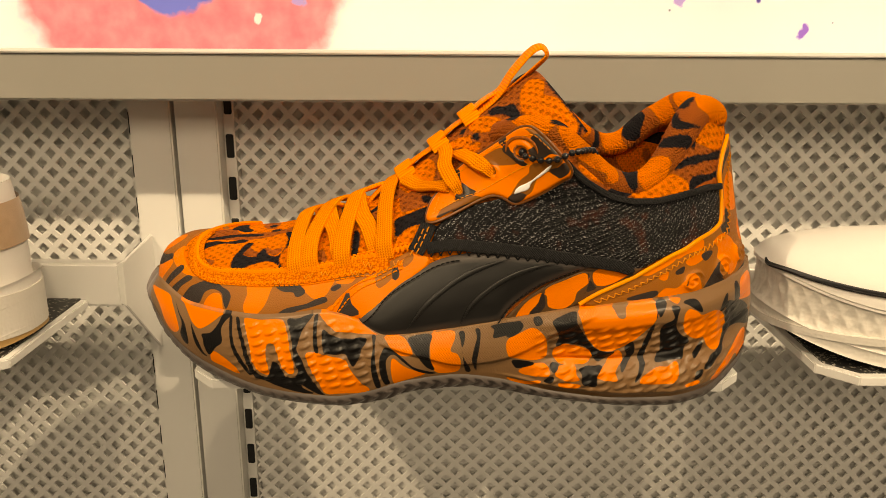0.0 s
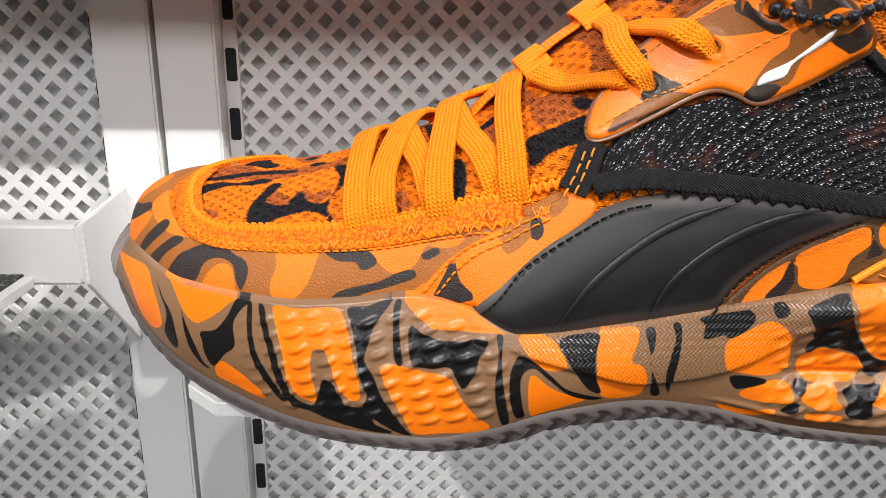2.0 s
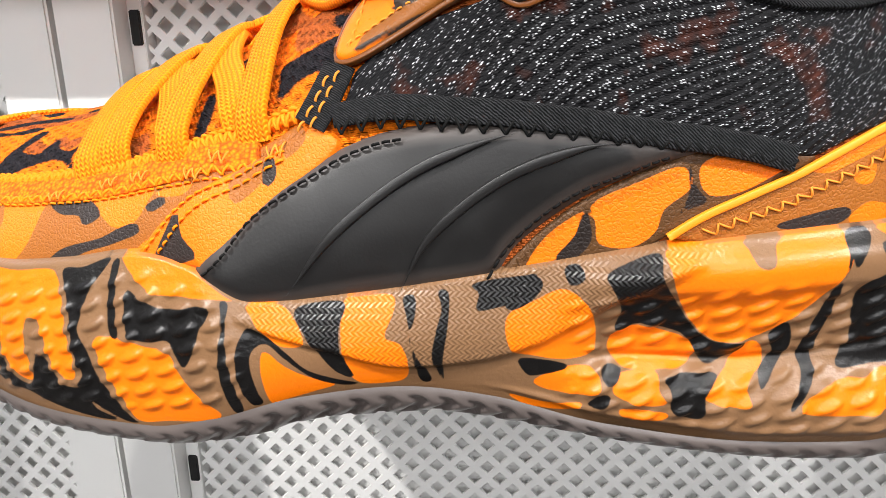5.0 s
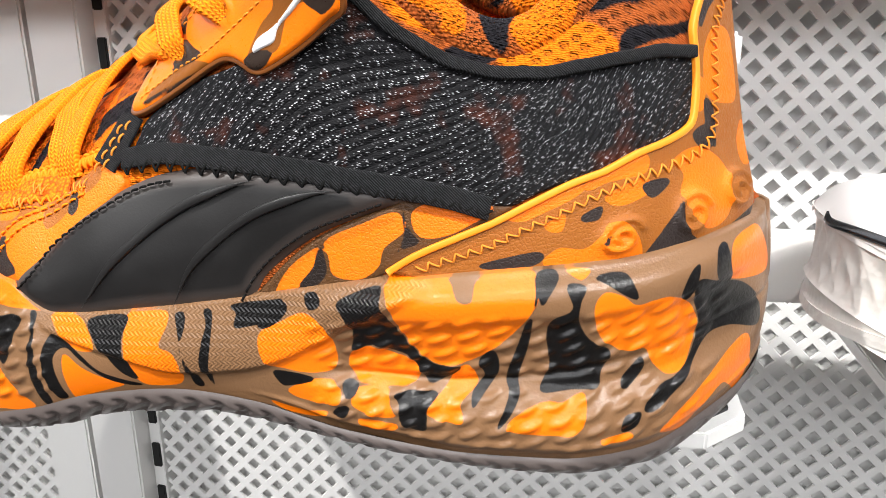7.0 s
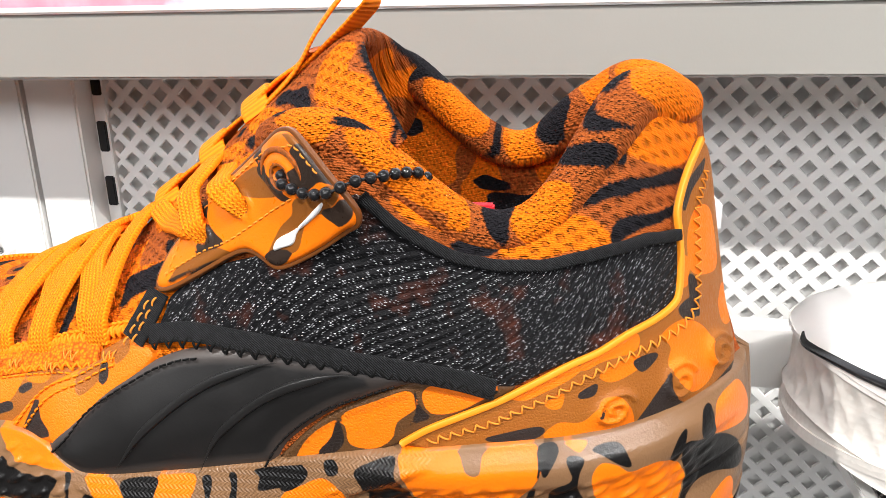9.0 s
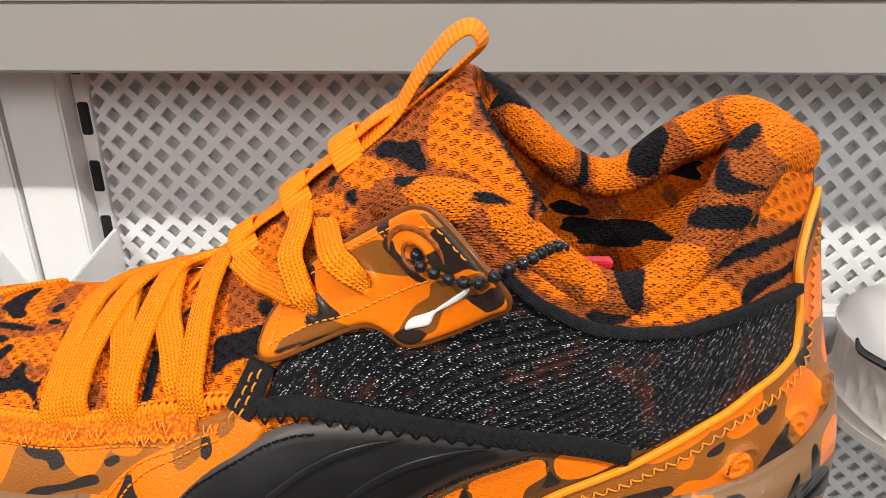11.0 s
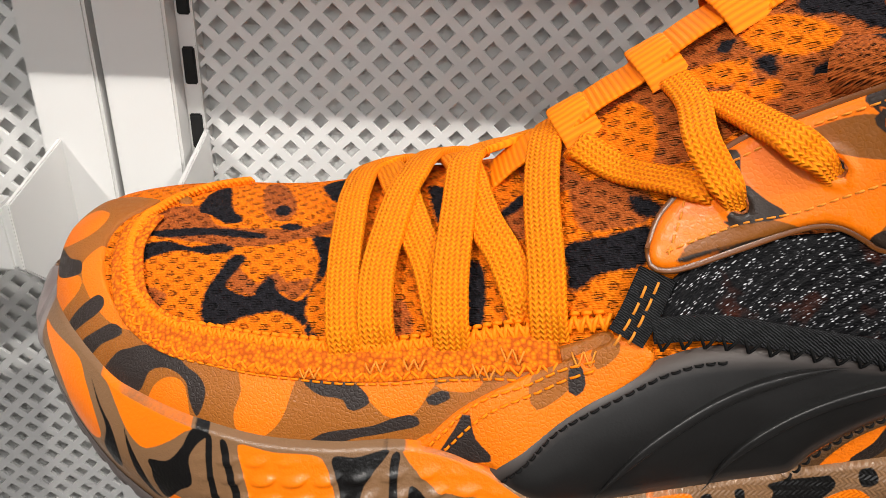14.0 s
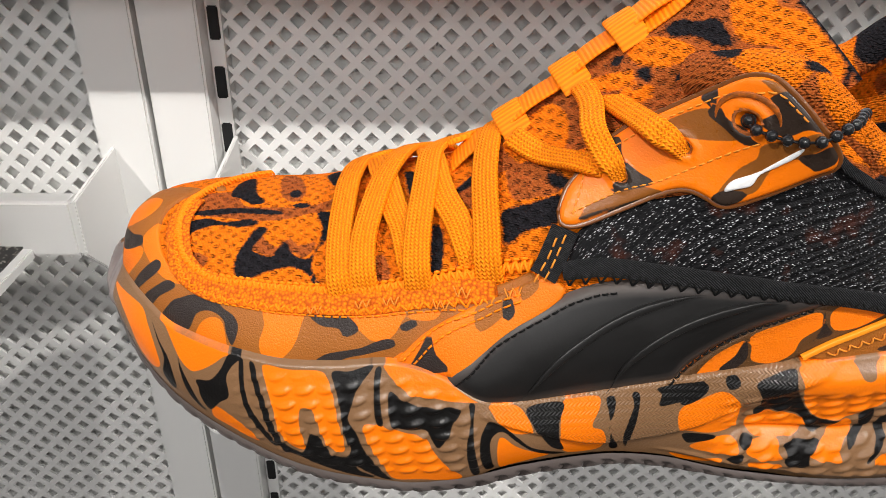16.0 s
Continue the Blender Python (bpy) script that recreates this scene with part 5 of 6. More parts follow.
def make_sole():
    so = ends(TOE, HEEL, 560)
    vs = np.concatenate((np.linspace(-0.04, 1, 78), np.linspace(1.1, 2, 8)))
    S, V = np.meshgrid(so, vs, indexing="ij")
    flat = flat_of_sole(S.ravel(), np.clip(V.ravel(), 0, 1))
    z = flat[:, 1].reshape(S.shape)
    U = np.clip(V, 0, 1)
    groove = -0.0009 * np.exp(-((U - 0.41 - 0.10 * smooth(0.06, 0.13, S)) / 0.022) ** 2) * smooth(0.04, 0.06, S)
    # the raised flare that sweeps up from the arch
    line = curve(S, [(-0.03, 0.9), (-0.01, 0.55), (0.008, 0.26), (0.022, 0.34), (0.05, 0.74), (0.075, 1.02)])
    sweep = 0.0014 * smooth(-0.03, 0.05, line - U) * smooth(-0.03, -0.022, S) * smooth(0.078, 0.06, S)
    shelf = 0.0014 * smooth(0.045, 0.065, S) * smooth(0.150, 0.135, S) * smooth(0.72, 0.80, U) * smooth(1.0, 0.90, U) + 0.0008 * np.exp(-((U - 0.10) / 0.025) ** 2) * smooth(0.02, 0.04, S)
    near = wall_of_sole(S, V, bumps(S, z) + groove - sweep + shelf)
    chevron = (smooth(-0.03, -0.022, S) * smooth(0.075, 0.06, S) * smooth(line - 0.02, line + 0.02, U)).ravel()
    art = blots_at(SOLE_ART, flat)
    art["chevron"] = chevron
    body = mesh_object("midsole", near.reshape(-1, 3), grid_faces(560, len(vs)), MAT["sole"], shoe, "sculpted foam midsole with orange, black and tan print", values=art)
    so2, v2 = ends(TOE, HEEL, 140), np.concatenate((np.linspace(-0.04, 1, 16), [1.3, 1.7, 2.0]))
    S, V = np.meshgrid(so2, v2, indexing="ij")
    art = blots_at(SOLE_ART, flat_of_sole(S.ravel(), np.clip(V.ravel(), 0, 1)))
    art["chevron"] = np.zeros(S.size)
    mesh_object("midsole_inner_side", wall_of_sole(S, V, side=1).reshape(-1, 3), [f[::-1] for f in grid_faces(140, len(v2))], MAT["sole"], shoe, values=art)
    # outsole: a rim with slanted lugs, and the tread
    n, m = 620, 14
    s = ends(TOE, HEEL, n)
    rows = []
    lug = 0.5 + 0.5 * np.sign(np.sin(s / 0.0052 * np.pi))
    arch = smooth(-0.05, -0.03, s) * smooth(0.06, 0.035, s)
    for side in (-1, 1):
        for k in range(m):
            u = k / (m - 1)
            zt, zg = curve(s, WELT) + 0.0012, curve(s, GROUND)
            z = zt + (zg - zt) * u
            tooth = np.mod(s / 0.0062 + 1.3 * np.abs(u - 0.45), 1)
            cut = (0.0016 * smooth(0.45, 0.55, tooth) * smooth(1.0, 0.9, tooth)) * smooth(0.2, 0.4, u) * smooth(1.0, 0.82, u) * (0.35 + 0.65 * arch)
            w = curve(s, OUTER)
            off = np.maximum(w + (0.0012 * np.sin(np.pi * u) + 0.0006 - 0.004 * u * u - cut) * smooth(0, 0.02, w), 0)
            ends_on = np.clip((np.abs(s) - 0.134) / 0.019, 0, 1) ** 2 * np.sign(s) * (0.0012 - 0.004 * u * u)
            rows.append(np.stack([s + ends_on, curve(s, CENTRE) + side * off, z + 0.0004 * lug * smooth(0.8, 1.0, u) * (k == m - 1)], -1))
    P = np.concatenate(rows)
    f = []
    for q in range(2 * m - 1):
        a, b = (q, q + 1) if q < m - 1 else ((m - 1, 2 * m - 1) if q == m - 1 else (q, q + 1))
        if q == 2 * m - 2 + 1:
            continue
        if q >= m:
            a, b = q, q + 1
        if b >= 2 * m:
            continue
        f += [(a * n + i, a * n + i + 1, b * n + i + 1, b * n + i) for i in range(n - 1)]
    mesh_object("outsole", P, f, MAT["outsole"], shoe, "smoky brown translucent rubber outsole with slanted tread")
    # the outsole's lip, which climbs round the toe
    ss, vs = TOE + (np.linspace(0, 1, 24) ** 2) * 0.0075, np.linspace(-0.05, 1.25, 30)
    pts, faces = [], []
    for side in (-1, 1):
        S, V = np.meshgrid(ss, vs, indexing="ij")
        lip = 0.0014 * smooth(TOE + 0.0075, TOE + 0.0055, S) * smooth(1.25, 1.05, V) - 0.0004
        k = len(pts)
        pts += wall_of_sole(S, np.minimum(V, 1.6), lip, side=side).reshape(-1, 3).tolist()
        faces += [tuple(k + q for q in f) for f in grid_faces(24, 30)]
    mesh_object("toe_bumper", pts, faces, MAT["bumper"], shoe, "grey translucent rubber toe bumper")


def panel(name, outline, mat, label="", lift=0.001, rim=0.0012, art=None, step=0.0013, under=-0.0006, swell=0.0, parent=None, holes=(), ground=UPON_SHELL, swirls=()):
    """A sheet laid on the upper inside a smooth outline, with a rounded edge that drops to the cloth."""
    o = np.array(outline)
    edge = spline(ground[0](o[:, 0], o[:, 1]), 0.0009, True)
    area = 0.5 * np.sum(edge[:, 0] * np.roll(edge[:, 1], -1) - np.roll(edge[:, 0], -1) * edge[:, 1])
    if area < 0:
        edge = edge[::-1]
    t = np.roll(edge, -1, 0) - np.roll(edge, 1, 0)
    t /= np.linalg.norm(t, axis=1, keepdims=True) + 1e-12
    inward = np.stack([-t[:, 1], t[:, 0]], -1)
    pts = []
    for d in (rim * 0.35, rim):
        ring = edge + inward * d
        pts.append(ring[-distance_to(edge, ring) > d * 0.9])
    lo, hi = edge.min(0), edge.max(0)
    gx, gy = np.meshgrid(np.arange(lo[0], hi[0], step), np.arange(lo[1], hi[1], step), indexing="ij")
    g = np.stack([gx.ravel(), gy.ravel()], -1)
    pts.append(g[-distance_to(edge, g) > rim * 1.5])
    allp = np.concatenate([edge] + pts)
    n = len(edge)
    verts, _, faces, *_ = delaunay_2d_cdt([Vector(p) for p in allp], [(i, (i + 1) % n) for i in range(n)], [], 1, 1e-7)
    q = np.array([tuple(p) for p in verts])
    d = -distance_to(edge, q)
    high = under + (lift - under) * np.sqrt(np.clip(1 - (1 - np.clip(d / rim, 0, 1)) ** 2, 0, 1)) + swell * smooth(0, 0.012, d)
    for hs, hv, r in holes:
        c = ground[0](hs, hv)
        high = high - (lift + 0.001) * smooth(r, r * 0.7, np.hypot(*(q - c).T)) + 0.0008 * np.exp(-((np.hypot(*(q - c).T) - r * 1.5) / (0.35 * r)) ** 2)
    for hs, hv in swirls:
        dx, dy = (q - ground[0](hs, hv)).T
        r, turn = np.hypot(dx, dy), np.arctan2(dy, dx) % (2 * np.pi)
        high = high + 0.0008 * np.exp(-(r / 0.0062) ** 4)
        for k in (0, 1):
            high = high + 0.0011 * np.exp(-((r - 0.0052 + 0.0030 * (turn / (2 * np.pi) + k - 0.2)) / 0.0007) ** 2)
        high = high - 0.0012 * np.exp(-(r / 0.0009) ** 2)
    P = ground[1](q, high)
    values = {"s": from_flat(q)[0], "g": q[:, 1], "border": d}
    if art is not None:
        values.update(blots_at(art, q))
    return mesh_object(name, P, faces, mat, parent or shoe, label, values=values)


def sweep(name, path, ups, width, thick, mat, parent, label="", waist=None, fade=None):
    """A flat band with rounded edges along a path; ups: its upward direction at each point."""
    path, ups = np.asarray(path), np.asarray(ups)
    t = np.gradient(path, axis=0)
    t /= np.linalg.norm(t, axis=1, keepdims=True) + 1e-12
    side = np.cross(t, ups)
    side /= np.linalg.norm(side, axis=1, keepdims=True) + 1e-12
    up = np.cross(side, t)
    a = np.linspace(0, 2 * np.pi, 20, endpoint=False)
    cx, cz = np.sign(np.cos(a)) * np.abs(np.cos(a)) ** 0.35 * width / 2, np.sign(np.sin(a)) * np.abs(np.sin(a)) ** 0.6 * thick / 2
    if fade is not None:
        side, up = side * fade[:, None], up * fade[:, None]
    if waist is not None:
        side, up = side * waist[:, None], up * (2 - waist)[:, None]
    P = (path[:, None, :] + side[:, None, :] * cx[None, :, None] + up[:, None, :] * cz[None, :, None])
    along = np.concatenate(([0], np.cumsum(np.linalg.norm(np.diff(path, axis=0), axis=1))))
    n = len(path)
    faces = grid_faces(n, 20, wrap=True) + [tuple(range(19, -1, -1)), tuple((n - 1) * 20 + i for i in range(20))]
    return mesh_object(name, P.reshape(-1, 3), faces, mat, parent, label, values={"along": np.repeat(along, 20), "across": np.tile(cx, n) + 0.01})


def on_shell(line, out, step=0.0012, ground=UPON_SHELL):
    """Places and upward directions along a line drawn on the upper."""
    p = np.array(line)
    q = spline(ground[0](p[:, 0], p[:, 1]), step)
    a, b = ground[1](q, out), ground[1](q, np.asarray(out) + 0.001)
    return a, (b - a) / 0.001


def cord(name, line, out, radius, mat, label="", parent=None, fade=False, ground=UPON_SHELL):
    a, u = on_shell(line, out, ground=ground)
    k = np.linspace(0, 1, len(a))
    return sweep(name, a, u, radius * 2, radius * 2, mat, parent or shoe, label, fade=smooth(-0.02, 0.3, k) * smooth(1.02, 0.7, k) + 0.02 if fade else None)


def stitches(name, line, mat, pitch=0.0026, length=0.0019, radius=0.00028, out=0.0013, zig=0.0, parent=None, label="", ground=UPON_SHELL):
    """A row of short threads; zig: how far a zigzag swings."""
    p = np.array(line)
    q = spline(ground[0](p[:, 0], p[:, 1]), pitch)
    t = np.gradient(q, axis=0)
    t /= np.linalg.norm(t, axis=1, keepdims=True)
    nrm = np.stack([-t[:, 1], t[:, 0]], -1)
    pts, faces = [], []
    for i in range(len(q) - 1):
        a, b = (q[i] - t[i] * length / 2, q[i] + t[i] * length / 2) if not zig else (q[i] + nrm[i] * zig * (-1) ** i, q[i + 1] + nrm[i + 1] * zig * (-1) ** (i + 1))
        uv = np.array([a + (b - a) * k for k in (0, 0.25, 0.5, 0.75, 1)])
        h = out + radius * np.array([-1.2, 0.3, 0.6, 0.3, -1.2])
        c = ground[1](uv, h)
        up = ground[1](uv, h + 0.001) - c
        up /= np.linalg.norm(up, axis=1, keepdims=True)
        d = np.gradient(c, axis=0)
        w = np.cross(d, up)
        w /= np.linalg.norm(w, axis=1, keepdims=True) + 1e-12
        k = len(pts)
        for j in range(5):
            for ang in range(5):
                x, y = math.cos(ang * 1.2566), math.sin(ang * 1.2566)
                pts.append(c[j] + radius * (w[j] * x + up[j] * y))
        faces += [tuple(k + e for e in f) for f in grid_faces(5, 5, wrap=True)]
    return mesh_object(name, pts, faces, mat, parent or shoe, label)


make_upper()
make_sole()
panel("toe_overlay", TOEP, MAT["leather"], "brown grained toe overlay with orange drops and black streaks", 0.0009, 0.001, TOE_ART)
panel("rear_overlay", BACKP, MAT["leather_dark"], "orange patches on dark grained overlay", 0.0008, 0.001, BACK_ART)
panel("eyestay_overlay", EYEP, MAT["leather_orange"], "orange stitched eyestay overlay", 0.0018, 0.001, EYE_ART)
panel("side_mesh", MESH, MAT["mesh"], "black ribbed see-through mesh side panel", 0.0012, 0.001)
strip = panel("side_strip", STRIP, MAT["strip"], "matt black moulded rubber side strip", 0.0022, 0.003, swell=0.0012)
cord("ridge", RIDGE_A, 0.0033, 0.0011, MAT["ridge"], parent=strip, fade=True)
cord("ridge", RIDGE_B, 0.0033, 0.0011, MAT["ridge"], parent=strip, fade=True)
stitches("strip_stitching", STRIP_FRONT, MAT["thread_black"], 0.0022, 0.0017, 0.00032, 0.0032, parent=strip)
stitches("strip_stitching", STRIP_REAR, MAT["thread_black"], 0.0022, 0.0017, 0.00032, 0.0032, parent=strip)
heel = panel("heel_overlay", HEELP, MAT["leather"], "brown and orange grained heel overlay with raised edge", 0.0016, 0.001, HEEL_ART, 0.0008, swirls=SPIRALS)
cord("heel_piping", HEEL_EDGE, 0.0016, 0.0008, MAT["piping"], "bright orange cut edge", heel)
stitches("heel_stitching", HEEL_ZIG, MAT["thread_tan"], 0.0017, 0, 0.00026, 0.0019, 0.0014, heel)


def band(name, line, width, thick, out, mat, label=""):
    a, u = on_shell(line, out)
    return sweep(name, a, u, width, thick, mat, shoe, label)


low = band("mesh_trim", TRIM_LOW, 0.0052, 0.0014, 0.0022, MAT["webbing"], "black twill trim tape")
stitches("trim_stitching", [(s, v - 0.022) for s, v in TRIM_LOW], MAT["thread_black"], 0.0021, 0, 0.00034, 0.0026, 0.0016, low)
top = band("collar_trim", TRIM_TOP, 0.0030, 0.0024, 0.0016, MAT["webbing"], "dark padded collar binding")
front = band("front_trim", TRIM_FRONT, 0.0075, 0.0012, 0.0022, MAT["webbing"], "black twill trim tape")
stitches("front_stitching", [(s + 0.0010, v) for s, v in TRIM_FRONT], MAT["thread_tan"], 0.0026, 0.0021, 0.0003, 0.0031, parent=front)
stitches("front_stitching", [(s - 0.0014, v) for s, v in TRIM_FRONT], MAT["thread_tan"], 0.0026, 0.0021, 0.0003, 0.0031, parent=front)

# the toe's double overlock seam
seam = cord("toe_seam", TOE_SEAM, 0.0005, 0.0010, MAT["thread"], "thick orange overlock seam")
OUTER_SEAM = [(s, v - 0.085) for s, v in TOE_SEAM[2:-1]]
MIDDLE_SEAM = [(s, v - 0.042) for s, v in TOE_SEAM[2:-1]]
sweep("seam_tape", *on_shell(MIDDLE_SEAM, 0.0009), 0.0085, 0.0010, MAT["seam_knit"], seam)
stitches("seam_stitching", TOE_SEAM, MAT["thread"], 0.0011, 0, 0.00052, 0.0013, 0.0016, seam)
stitches("seam_stitching", [(s, v + 0.022) for s, v in TOE_SEAM], MAT["thread"], 0.0022, 0.0019, 0.00050, 0.0009, parent=seam)
stitches("seam_stitching", OUTER_SEAM, MAT["thread"], 0.0017, 0, 0.00034, 0.0014, 0.0011, seam)
stitches("seam_stitching", [(s, v - 0.022) for s, v in OUTER_SEAM], MAT["thread"], 0.0024, 0.0018, 0.0003, 0.0012, parent=seam)
for row in (EYE_ST1, EYE_ST2):
    stitches("eyestay_stitching", row, MAT["thread"], 0.0026, 0.002, 0.0003, 0.0021)

for foot in (L1, L3, L4):
    s, v = foot[0]
    for off in (-0.0075, 0.0065):
        stitches("tab_stitching", [(s + off - 0.0022, v - 0.035), (s + off, v - 0.035), (s + off + 0.0022, v - 0.035)], MAT["thread_tan"], 0.0011, 0, 0.00022, 0.0022, 0.0014)

# wing-shaped plate that carries the upper eyelets and stands off the collar
wing = panel("eyelet_plate", WING, MAT["plate"], "glossy orange and brown winged eyelet plate", 0.0016, 0.0011, WING_ART, 0.001, -0.0006, holes=[(x, z, 0.0024 if i == 0 else 0.0017) for i, (x, z) in enumerate(WING_HOLES)], ground=UPON_PLATE)
panel("plate_back", WING, MAT["plate_edge"], "", -0.0008, 0.0008, None, 0.002, -0.0004, parent=wing, ground=UPON_PLATE)
stitches("plate_stitching", WING_SEAM, MAT["thread_tan"], 0.0021, 0.0016, 0.00024, 0.0017, parent=wing, ground=UPON_PLATE)
stitches("plate_stitching", WING_SEAM2, MAT["thread_tan"], 0.0021, 0.0016, 0.00024, 0.0017, parent=wing, ground=UPON_PLATE)
cord("plate_rim", WING + WING[:1], 0.0002, 0.0007, MAT["plate_edge"], "glossy brown rim", wing, ground=UPON_PLATE)
panel("plate_mark", LOGO, MAT["logo_white"], "plain white slanted mark", 0.0021, 0.0004, step=0.001, under=0.0014, parent=wing, ground=UPON_PLATE)
for i, (x, z) in enumerate(WING_HOLES):
    r = 0.0030 if i == 0 else 0.0019
    a = np.linspace(0, 2 * np.pi, 25)
    cord("eyelet_ring", [(x + r * math.cos(q), z + r * math.sin(q)) for q in a], 0.0015, 0.0006 if i == 0 else 0.0003, MAT["leather_orange"], parent=wing, ground=UPON_PLATE)
    if i == 0:
        cord("embossed_arc", [(x + 0.0062 * math.cos(q), z + 0.0062 * math.sin(q)) for q in np.linspace(-0.3, 3.6, 20)], 0.0014, 0.0007, wing.data.materials[0], parent=wing, fade=True, ground=UPON_PLATE)
    # A black disc stands in for the dark inside the eyelet.
    c, u = on_shell([(x - 0.0015, z), (x, z), (x + 0.0015, z)], 0.0009, 0.0003, UPON_PLATE)
    sweep("eyelet_hole_shade", c, u, 0.0036 if i == 0 else 0.0026, 0.0004, MAT["hole_shade"], wing, fade=np.sqrt(np.clip(1 - np.linspace(-0.98, 0.98, len(c)) ** 2, 0.01, 1)))
# padded collar: a thick roll round the opening


def make_collar():
    s = np.concatenate((np.linspace(0.024, BACK - 0.0005, 110), np.linspace(BACK - 0.0005, 0.012, 110)[1:]))
    v = np.concatenate((np.full(110, 0.985), np.full(109, 1.015)))
    c = shell(s, v)
    mid = np.stack([c[:, 0], curve(s, CENTRE), c[:, 2]], -1)
    ins = mid - c
    ins[:, 0] = np.where(s > 0.12, -0.02 * smooth(0.12, 0.15, s), 0)
    ins /= np.linalg.norm(ins, axis=1, keepdims=True) + 1e-9
    c = c + ins * 0.0040 + np.array([0, 0, 0.0002])
    ker = np.ones(9) / 9
    pad = np.concatenate((np.repeat(c[:1], 4, 0), c, np.repeat(c[-1:], 4, 0)))
    c = np.stack([np.convolve(pad[:, k], ker, "valid") for k in range(3)], -1)
    r = 0.0058 + 0.0014 * smooth(0.09, 0.13, s)
    t = np.gradient(c, axis=0)
    t /= np.linalg.norm(t, axis=1, keepdims=True)
    side = np.cross(t, np.array([0, 0, 1.0]))
    side /= np.linalg.norm(side, axis=1, keepdims=True)
    up = np.cross(side, t)
    a = np.linspace(0, 2 * np.pi, 24, endpoint=False)
    P = c[:, None] + r[:, None, None] * (side[:, None] * np.cos(a)[None, :, None] + up[:, None] * np.sin(a)[None, :, None])
    # the roll's print: patches told by place along the rim (far side counted on past the heel) and round the roll
    p = np.where(np.arange(len(s)) < 110, s, 0.30 - s)[:, None]
    p = p + 0.0022 * np.sin(2 * a[None, :] + 150 * p)

    def patches(spots):
        f = np.full(p.shape, 0.006)
        for at, ang, half, wide in spots:
            turn = (a[None, :] - ang + np.pi) % (2 * np.pi) - np.pi
            f = np.minimum(f, (np.sqrt(((p - at) / half) ** 2 + (turn / wide) ** 2) - 1) * half)
        return f.ravel()

    orange = patches([(0.040, 1.2, 0.008, 1.5), (0.058, 0.9, 0.010, 1.3), (0.070, 1.0, 0.004, 1.2), (0.097, 1.2, 0.008, 2.2), (0.140, 1.4, 0.010, 2.6), (0.160, 2.0, 0.006, 2.0), (0.176, 2.0, 0.008, 2.0), (0.210, 2.0, 0.009, 2.4), (0.236, 1.8, 0.009, 2.2), (0.262, 1.6, 0.008, 2.0)])
    black = patches([(0.033, 1.6, 0.003, 0.8), (0.047, 1.1, 0.0018, 0.4), (0.084, 1.2, 0.0050, 1.5), (0.1135, 0.9, 0.0034, 1.2), (0.1215, 1.2, 0.0018, 1.3), (0.128, 2.3, 0.004, 0.9), (0.152, 2.4, 0.003, 1.0), (0.195, 2.0, 0.006, 1.8), (0.222, 2.4, 0.002, 1.5), (0.250, 1.8, 0.006, 1.6)])
    mesh_object("collar_roll", P.reshape(-1, 3), grid_faces(len(c), 24, wrap=True), MAT["roll"], shoe, "padded printed collar roll", values={"blot_a": orange, "blot_b": black})


make_collar()

